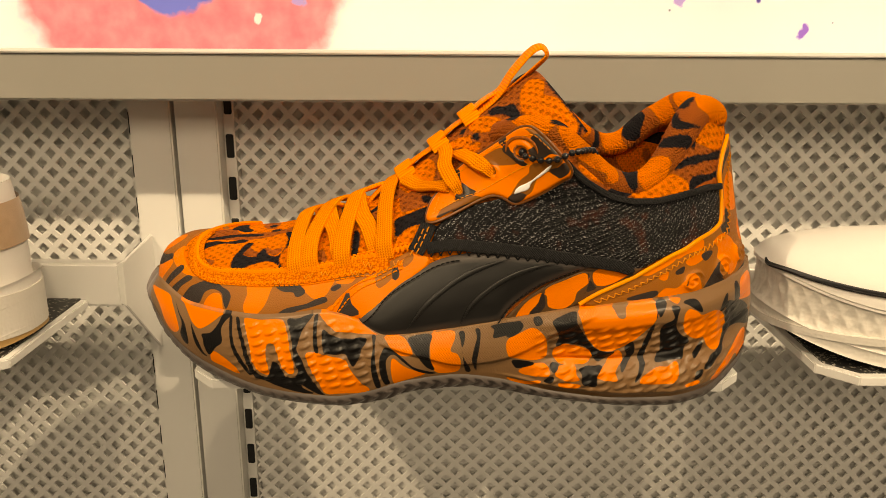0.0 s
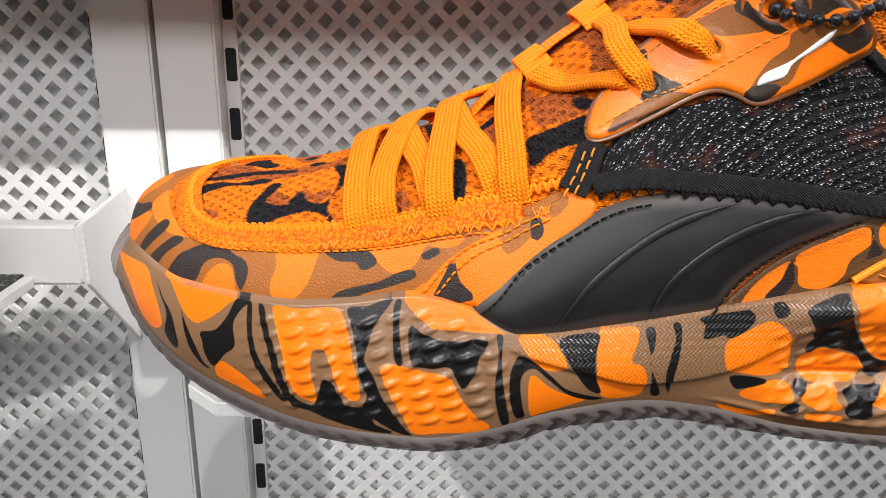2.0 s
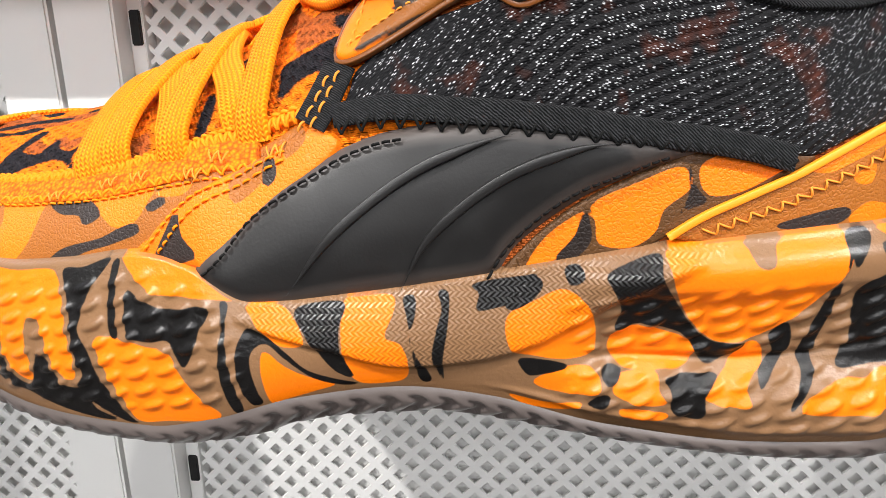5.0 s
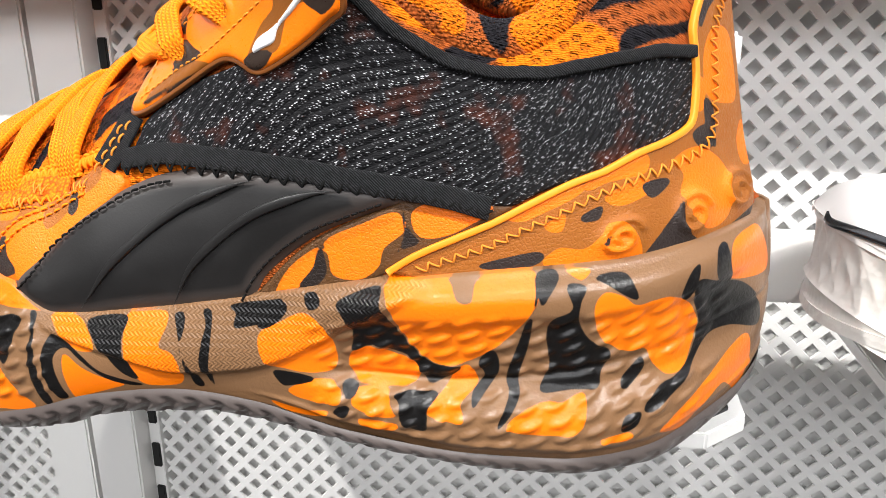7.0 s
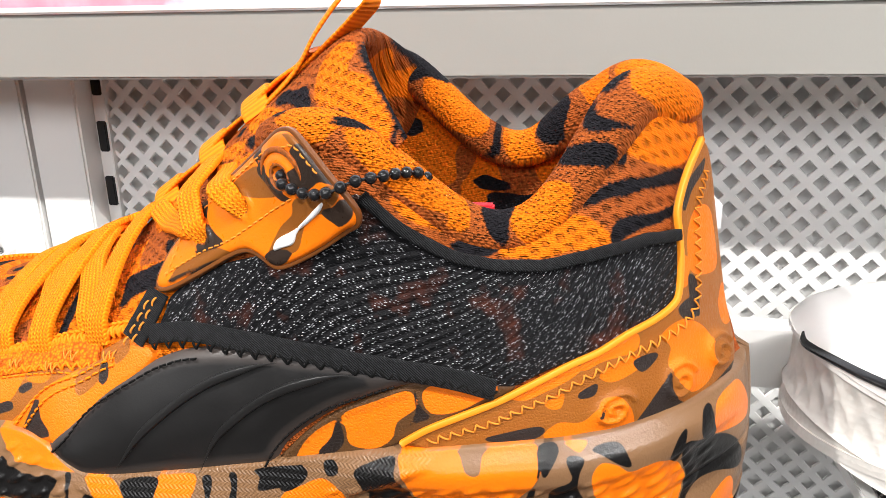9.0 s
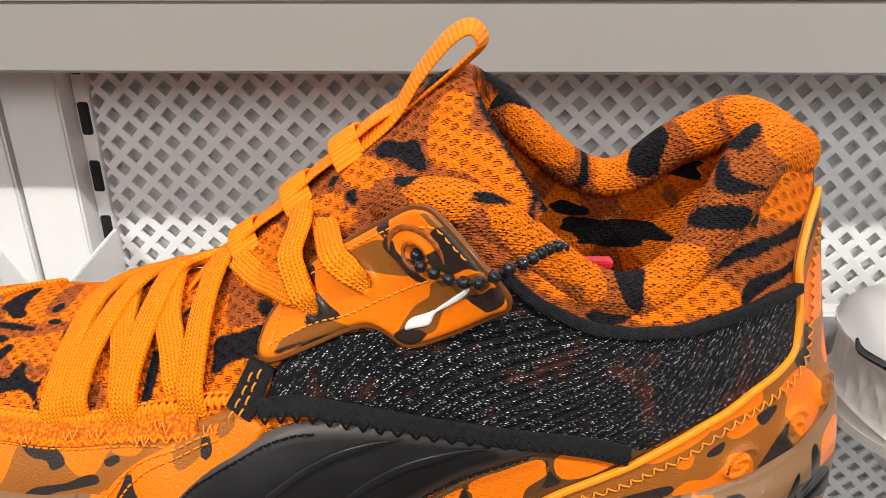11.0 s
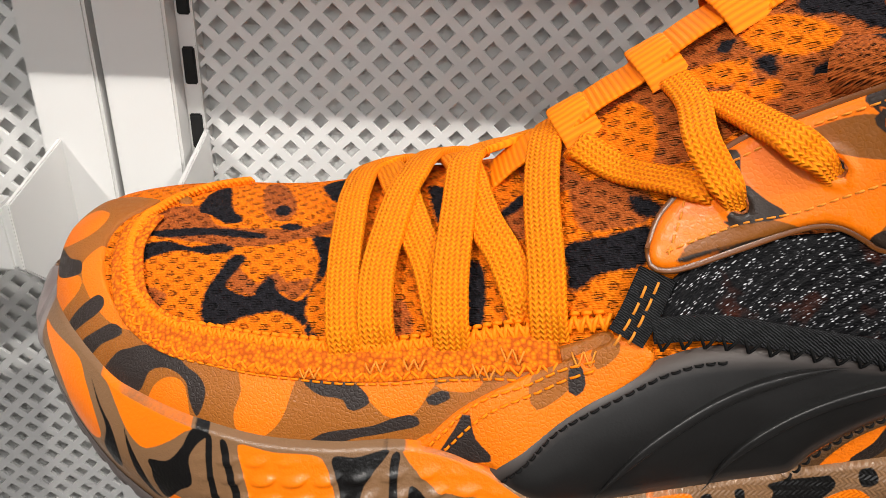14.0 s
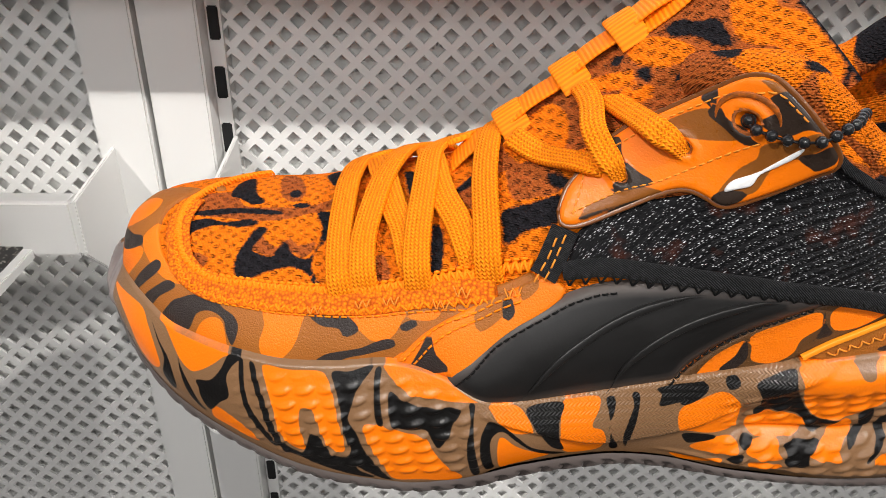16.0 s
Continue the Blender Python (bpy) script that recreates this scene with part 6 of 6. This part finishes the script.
def make_tongue():
    us, ws = np.sin(np.linspace(0, 1, 60) * np.pi / 2), np.sin(np.linspace(-1, 1, 60) * np.pi / 2)
    U, W = np.meshgrid(us, ws, indexing="ij")
    edge = np.sqrt(np.clip(1 - np.clip((np.abs(W) - 0.62) / 0.38, 0, 1) ** 2, 0, 1)) * np.sqrt(np.clip(1 - np.clip((U - 0.88) / 0.12, 0, 1) ** 2, 0, 1))
    up, low = tongue_at(U, W, 0.0034 * edge), tongue_at(U, W, -0.0048 * edge)
    n = U.size
    f = grid_faces(60, 60)
    P = np.concatenate((up.reshape(-1, 3), low.reshape(-1, 3)))
    art = blots_at(TONGUE_ART, flat_of_tongue(U.ravel(), -np.abs(W.ravel())))
    art["blot_b"] = np.minimum(art["blot_b"], 0.05 * (0.984 + 0.03 * (1 - smooth(0.25, 0.5, np.abs(W.ravel()))) - U.ravel()))  # dark bound edge
    t = mesh_object("tongue", P, f + [tuple(n + q for q in g[::-1]) for g in f], MAT["knit_rust"], shoe, "padded knit tongue with camouflage print", values={k: np.concatenate((q, q)) for k, q in art.items()})
    bm = bmesh.new()
    bm.from_mesh(t.data)
    bmesh.ops.remove_doubles(bm, verts=bm.verts, dist=0.00002)
    bm.to_mesh(t.data)
    bm.free()
    # webbing keeper down the middle, with the bars that hold the laces
    u = np.linspace(0.0, 0.84, 70)
    lift = 0.0042 + 0.0010 * np.abs(np.sin(u * 16))
    a = tongue_at(u, -0.04, lift)
    sweep("lace_keeper", a, tongue_at(u, -0.04, lift + 0.001) - a, 0.0120, 0.0013, MAT["tape"], t, "ribbed orange webbing keeper")
    for k in (0.24, 0.44, 0.62):
        w = np.linspace(-0.27, 0.27, 28)
        a = tongue_at(k, w, 0.0012 + 0.0062 * np.clip(np.cos(w * 5.6), 0, 1) ** 0.4)
        sweep("keeper_bar", a, tongue_at(k, w, 0.02) - tongue_at(k, w, 0.0), 0.0090, 0.0012, MAT["tape"], t)
    # pull loop
    p = spline([(0.013, -0.004, 0.1290), (0.0244, -0.006, 0.1395), (0.031, -0.006, 0.1495), (0.0387, -0.006, 0.1585), (0.0440, -0.006, 0.1612), (0.0468, -0.006, 0.1575), (0.0425, -0.005, 0.1525), (0.034, -0.004, 0.1450), (0.024, -0.003, 0.1365)], 0.001)
    tan = np.gradient(p, axis=0)
    ups = np.cross(tan, np.array([0, 1.0, 0.0]))
    ups /= np.linalg.norm(ups, axis=1, keepdims=True)
    sweep("pull_loop", p, ups + np.array([0, -0.26, 0.0]), 0.0095, 0.0011, MAT["tape"], t, "orange webbing pull loop")


make_tongue()


def lace(line, bulge=0.0006, out=0.0026, width=0.0080):
    p = np.array(line)
    q = spline(flat_of_shell(p[:, 0], p[:, 1]), 0.0009)
    s, v = from_flat(q)
    u = np.linspace(0, 1, len(s))
    h = out + bulge * np.sin(np.pi * np.clip(u * 1.05, 0, 1)) + 0.0006 * np.exp(-((v - 1) / 0.22) ** 2) * smooth(-0.075, -0.03, s) - 0.0034 * smooth(0.05, 0.0, u)
    a = shell(s, v, h)
    ker = np.ones(7) / 7
    pad = np.concatenate((np.repeat(a[:1], 3, 0), a, np.repeat(a[-1:], 3, 0)))
    a = np.stack([np.convolve(pad[:, k], ker, "valid") for k in range(3)], -1)
    up = shell(s, v, h + 0.001) - shell(s, v, h)
    sweep("lace", a, up, width, 0.0023, MAT["lace"], shoe)


lace(L2X + [(L2X[-1][0] - 0.006, 1.45)], out=0.0016)
lace(L3X + [(L3X[-1][0] - 0.003, 1.45)], out=0.0016)
lace(L1 + [(L1[-1][0] + 0.008, 1.6)])
lace(L2 + [(L2[-1][0] + 0.012, 1.5)], out=0.0032)
lace(L3 + [(L3[-1][0] + 0.010, 1.5)], out=0.0032)
lace(L4 + [(L4[-1][0] + 0.006, 1.4)], out=0.0032)


def free_lace(points, width=0.0068):
    """A lace that hangs free from the keeper to an eyelet; its ends dive under."""
    p = spline(points, 0.0009)
    t = np.gradient(p, axis=0)
    u = np.linspace(0, 1, len(p))
    out = np.cross(t, np.array([0.9, 0.0, 0.45]))
    out *= np.sign(-out[:, 1:2])
    p = p - out / np.linalg.norm(out, axis=1, keepdims=True) * 0.004 * (smooth(0.90, 1.0, u) + smooth(0.08, 0.0, u))[:, None]
    sweep("lace", p, out, width, 0.0023, MAT["lace"], shoe, waist=1 - 0.35 * smooth(0.85, 1.0, u))


for points in (L5, L6, L7):
    free_lace(points)

badge = shell(BACK - 0.0001, 0.60)
part("heel_badge", block(badge + np.array((-0.001, -0.0045, -0.0045)), badge + np.array((0.0022, 0.0045, 0.0045)), 0.0012), MAT["logo_white"], shoe, "small white badge on the heel")

# red inner tag
part("inner_tag", block((0.066, -0.0215, 0.1045), (0.080, -0.0175, 0.1065), 0.0005), MAT["red_tape"], shoe, "small red woven tag")

# hang-tag chain of black beads, threaded through the eyelet
chain = tagged(new("ball_chain"), "black ball chain looped through the shoe's eyelet", "chain")
chain.location = BASE


def bead(at, r):
    bm = bmesh.new()
    bmesh.ops.create_uvsphere(bm, u_segments=16, v_segments=10, radius=r)
    bmesh.ops.translate(bm, verts=bm.verts, vec=Vector(at))
    return part("bead", bm, MAT["bead"], chain, flat=False)


way = spline(np.concatenate((plate_at(BEADS, np.array([0.0012, 0.0028, 0.0032, 0.0032, 0.0032, 0.0030])), BEADS_BEHIND)), 0.0005)
dist = np.concatenate(([0], np.cumsum(np.linalg.norm(np.diff(way, axis=0), axis=1))))
for d in np.arange(0, dist[-1], 0.0036):
    bead([np.interp(d, dist, way[:, k]) for k in range(3)], 0.00145)
sweep("chain_wire", way, np.tile((0, -0.6, 0.8), (len(way), 1)), 0.0006, 0.0006, MAT["bead"], chain)

# ---- the display wall ----
PANEL_Y, FRONT_Y = 0.545, 0.474


def perforated(x0, x1, z0, z1):
    """A steel sheet with staggered diamond holes, with a thickness."""
    h, r, deep = 0.007, 0.0040, 0.0016
    pts, faces = [], []
    nx, nz = int((x1 - x0) / h), int((z1 - z0) / h)
    for i in range(1, nx):
        for j in range(1, nz):
            if (i + j) % 2:
                continue
            cx, cz = x0 + i * h, z0 + j * h
            k = len(pts)
            for y, q in ((0, h), (0, r + 0.0004), (0.0004, r), (deep, r)):
                pts += [(cx + q, PANEL_Y + y, cz), (cx, PANEL_Y + y, cz + q), (cx - q, PANEL_Y + y, cz), (cx, PANEL_Y + y, cz - q)]
            for ring in range(3):
                faces += [(k + ring * 4 + a, k + ring * 4 + (a + 1) % 4, k + ring * 4 + 4 + (a + 1) % 4, k + ring * 4 + 4 + a) for a in range(4)]
    return pts, faces


for name, x0, x1 in (("perforated_panel", -0.215 - 0.007 * 66, -0.215), ("perforated_panel", -0.1505, -0.1505 + 0.007 * 112)):
    tagged(mesh_object(name, *perforated(x0, x1, 0.86, 1.364), MAT["paint"], flat=True), "white perforated steel wall panel with diamond holes", "wall panel", kind="structure")
tagged(part("wall_back", block((-2.5, 0.555, 0), (2.5, 0.62, 2.9)), MAT["paint"], None), "white painted back wall behind the panels", "wall", kind="structure")


def upright(x0, x1):
    post = tagged(new("upright_post"), "white slotted steel upright of the display wall", "post", group="uprights")
    post.location = ((x0 + x1) / 2, 0.54, 0.8)
    w = (x1 - x0) / 2
    part("face", block((-w, -0.012, -0.8), (w, 0.014, 0.557), 0.0012), MAT["paint"], post)
    return post


left_post, right_post = upright(-0.2135, -0.1850), upright(-0.1823, -0.1535)


def slots(parent, x, z0, z1):
    z = z0
    while z < z1:
        # Solid black block drawn for the dark inside an opening; the strip is uncut.
        part("hole_shade", block((x - 0.0026, -0.0015, z), (x + 0.0026, 0.003, z + 0.0165), 0.0006), MAT["hole_shade"], parent)
        z += 0.0302


rail_l = tagged(new("slotted_strip"), "white slotted strip with black openings beside the upright", "rail", group="uprights")
rail_l.location = (-0.1495, 0.542, 0.8)
part("strip_face", block((-0.0038, 0, -0.8), (0.0036, 0.012, 0.557), 0.0004), MAT["paint"], rail_l)
slots(rail_l, 0.0, 0.06, 0.55)
rail_r = tagged(new("slotted_strip"), "white slotted strip with black openings beside the upright", "rail", group="uprights")
rail_r.location = (-0.2170, 0.5435, 0.8)
part("strip_face", block((-0.0030, 0, -0.8), (0.0033, 0.012, 0.557), 0.0004), MAT["paint"], rail_r)
slots(rail_r, 0.0, 0.045, 0.55)

top = tagged(new("top_rail"), "white painted steel rail under the light box", "rail")
top.location = (0, FRONT_Y, 1.358)
part("front_face", block((-1.6, 0, 0), (1.6, 0.075, 0.0275), 0.0012), MAT["rail"], top)
part("upper_lip", block((-1.6, -0.0012, 0.0277), (1.6, 0.012, 0.0305), 0.0008), MAT["paint"], top)
box_light = tagged(new("light_box"), "backlit white poster with red, blue and violet ink splashes", "light box")
box_light.location = (0, 0.508, 1.387)
part("printed_sheet", block((-1.6, 0, 0), (1.6, 0.004, 0.9)), MAT["print"], box_light)
part("frame", block((-1.6, 0.0045, 0), (1.6, 0.06, 0.92)), MAT["paint"], box_light)


def front_bar(x0, x1, end):
    bar = tagged(new("shelf_bar"), "white steel shelf bar with gusset bracket on the wall", "shelf bar", group="shelf bars")
    bar.location = ((x0 + x1) / 2, FRONT_Y, 1.226)
    w = (x1 - x0) / 2
    part("bar_face", block((-w, 0, 0), (w, 0.011, 0.029), 0.0015), MAT["paint"], bar)
    plate = [(0.0, 0.001), (0.0, 0.0295), (0.068, 0.036), (0.068, -0.058), (0.05, -0.048)]
    x = end * w
    part("gusset", prism(plate, x + 0.0004 * end if end > 0 else x - 0.0026, x + 0.0026 if end > 0 else x - 0.0004, "x", 0.0005), MAT["paint"], bar)
    return bar


front_bar(-1.2, -0.2075, 1)
front_bar(-0.1440, 1.2, -1)


def shelf(x0, x1, y0, z, chamfer=0.012):
    """A small shoe shelf: a white tray with cut corners and a black glittering mat, hung from the bar."""
    s = tagged(new("shoe_shelf"), "white shoe shelf with black glitter mat, fixed to the bar", "shelf", group="shoe shelves")
    s.location = ((x0 + x1) / 2, y0, z)
    w, d = (x1 - x0) / 2, FRONT_Y - y0
    c = chamfer
    out = [(-w + c, 0), (w - c, 0), (w, c), (w, d), (-w, d), (-w, c)]
    part("tray", prism(out, -0.0065, -0.0012, "z", 0.0006), MAT["paint"], s)
    m = 0.0045
    ins = [(-w + c + m * 0.4, m), (w - c - m * 0.4, m), (w - m, c + m * 0.4), (w - m, d), (-w + m, d), (-w + m, c + m * 0.4)]
    part("mat", prism(ins, -0.0012, -0.0002, "z"), MAT["mat"], s, "black glitter anti-slip mat")
    return s


shelf(-0.126, 0.150, 0.350, 1.2350)
shelf(0.198, 0.50, 0.364, 1.2318, 0.016)
shelf(-0.52, -0.23, 0.36, 1.2318, 0.02)

# ---- the two white neighbours ----


def white_shoe(name, label, tip, length, turn, heel_end, low_cut):
    """A white leather sneaker: upper, textured foxing, outsole, and its trims. Local x runs from the end that is seen."""
    ob = tagged(new(name), label, "shoe")
    ob.location, ob.rotation_euler = tip, (0, 0, radians(turn))
    n = 60
    x = length * (1 - np.cos(np.linspace(0, np.pi * 0.72, n))) / 2
    r = 0.047 if not heel_end else 0.036
    half = r * np.sqrt(np.clip(1 - np.clip(1 - x / (0.062 if not heel_end else 0.04), 0, 1) ** 2, 0, 1))
    half = half + 0.002
    spring = (0.018 * np.clip(1 - x / 0.09, 0, 1) ** 2) if not heel_end else 0.004 * np.clip(1 - x / 0.03, 0, 1) ** 2
    return ob, x, half, spring


def strip_round(name, ob, x, half, z0, z1, out, mat, label="", wave=0.0):
    """A band that runs round the end of a shoe, between two heights along it."""
    pts, m = [], 26 if wave else 10
    xs = np.concatenate((x[::-1], x[1:]))
    hs = np.concatenate((-half[::-1], half[1:]))
    z0, z1 = (np.concatenate((z[::-1], z[1:])) for z in (z0, z1))
    fine = np.linspace(0, len(xs) - 1, (len(xs) - 1) * 6 + 1)
    idx = np.arange(len(xs))
    xs, hs, z0, z1 = (np.interp(fine, idx, q) for q in (xs, hs, z0, z1))
    p = np.stack([xs, hs], -1)
    t = np.gradient(p, axis=0)
    t /= np.linalg.norm(t, axis=1, keepdims=True) + 1e-12
    nrm = np.stack([t[:, 1], -t[:, 0]], -1) * -1
    run = np.concatenate(([0], np.cumsum(np.linalg.norm(np.diff(p, axis=0), axis=1))))
    for k in range(m):
        u = k / (m - 1)
        o = out * (1 - abs(2 * u - 1) ** 4) + wave * np.abs(np.sin(run / 0.0090 * np.pi + 5.2 * u) * np.sin(run / 0.0090 * np.pi - 5.2 * u)) * (1 - abs(2 * u - 1) ** 6)
        q = p + nrm * (o if np.ndim(o) else np.full(len(p), o))[:, None] * -1
        pts.append(np.stack([q[:, 0], q[:, 1], z0 + (z1 - z0) * u], -1))
    P = np.stack(pts, 1).reshape(-1, 3)
    return mesh_object(name, P, grid_faces(len(xs), m), mat, ob, label)


def make_right_shoe():
    ob, x, half, spring = white_shoe("canvas_style_sneaker", "white leather sneaker with textured foxing and black piping line", (0.177, 0.420, 1.2318), 0.28, -5, False, True)
    strip_round("outsole", ob, x, half, spring, spring + 0.007, 0.0008, MAT["foxing"], "white dotted rubber outsole")
    strip_round("foxing", ob, x, half - 0.0005, spring + 0.0068, spring + 0.030, 0.002, MAT["foxing"], "white rubber foxing with faceted diamond relief", 0.0010)
    top = curve(x, [(0, 0.038), (0.01, 0.048), (0.05, 0.061), (0.12, 0.07), (0.28, 0.11)]) + spring * 0.5
    a = np.linspace(-np.pi / 2, np.pi / 2, 31)
    P = np.array([[(xx, (h - 0.001) * np.sin(q), sp + 0.028 + (t - sp - 0.028) * np.cos(q) ** 0.8) for q in a] for xx, h, sp, t in zip(x, half, spring, top)])
    mesh_object("toe_upper", P.reshape(-1, 3), grid_faces(len(x), 31), MAT["white"], ob, "smooth white leather toe")
    line = np.array([(xx, -(h - 0.001) * np.sin(1.36), sp + 0.028 + (t - sp - 0.028) * np.cos(1.36) ** 0.8 + 0.0006) for xx, h, sp, t in zip(x, half, spring, top)][5:])
    lead = np.array([(x[5] + 0.001, line[0][1] * 0.6, line[0][2] + 0.001)])
    sweep("piping_line", spline(np.concatenate((lead, line[::4])), 0.002), np.tile((0, -0.5, 0.8), (len(spline(np.concatenate((lead, line[::4])), 0.002)), 1)), 0.0034, 0.0016, MAT["bead"], ob, "black piping line")
    bm = prism([(xx, -h) for xx, h in zip(x, half)] + [(xx, h) for xx, h in zip(x[::-1], half[::-1])][:-1], 0.014, 0.018, "z")
    part("sole_board", bm, MAT["foxing"], ob)


def make_left_shoe():
    ob, x, half, spring = white_shoe("court_sneaker", "white leather court sneaker with beige suede heel tab and gum sole", (-0.2285, 0.412, 1.2318), 0.28, 180, True, False)
    strip_round("outsole", ob, x, half, spring, spring + 0.006, 0.0005, MAT["gum"], "gum rubber outsole edge")
    strip_round("foxing", ob, x, half + 0.0005, spring + 0.006, spring + 0.021, 0.0012, MAT["foxing"], "white rubber sidewall with grained relief")
    strip_round("midsole_band", ob, x, half, spring + 0.0208, spring + 0.033, 0.001, MAT["white"], "smooth white midsole band")
    lean = lambda z: 0.10 * (z - 0.03)
    zs, a = np.linspace(0.031, 0.088, 24), np.linspace(0, 1, 2)
    xs = np.concatenate((x[::-1], x[1:]))
    hs = np.concatenate((-half[::-1], half[1:])) * 0.9
    P = np.array([[(xx + 0.003 + lean(z) + 0.006 * ((z - 0.06) / 0.03) ** 2 * 0.3, h, z) for z in zs] for xx, h in zip(xs, hs)])
    mesh_object("heel_upper", P.reshape(-1, 3), grid_faces(len(xs), 24), MAT["white"], ob, "white leather heel")
    keep = [i for i in range(len(xs)) if xs[i] < 0.022]
    Q = np.array([[(xs[i] + 0.0015 + lean(z) + 0.006 * ((z - 0.06) / 0.03) ** 2 * 0.3, hs[i] * 1.05, z) for z in np.linspace(0.054, 0.078, 8)] for i in keep])
    mesh_object("heel_tab", Q.reshape(-1, 3), grid_faces(len(keep), 8), MAT["suede"], ob, "beige suede heel tab")
    bm = prism([(xx, -h) for xx, h in zip(x, half)] + [(xx, h) for xx, h in zip(x[::-1], half[::-1])][:-1], 0.006, 0.03, "z")
    part("sole_board", bm, MAT["foxing"], ob)


make_right_shoe()
make_left_shoe()

# ---- the shop round it ----
for name, lo, hi, key, label in (("floor", (-2.5, -3.5, -0.05), (2.5, 0.57, 0), "room_floor", "grey shop floor"), ("ceiling", (-2.5, -3.5, 2.9), (2.5, 0.62, 2.95), "room_ceiling", "plain light grey ceiling"), ("wall_south", (-2.5, -3.55, 0), (2.5, -3.5, 2.9), "room_wall", "plain grey shop wall"), ("wall_west", (-2.55, -3.5, 0), (-2.5, 0.62, 2.9), "room_wall", "plain grey shop wall"), ("wall_east", (2.5, -3.5, 0), (2.55, 0.62, 2.9), "room_wall", "plain grey shop wall")):
    tagged(part(name, block(lo, hi), MAT[key], None), label, name.split("_")[0], kind="structure")
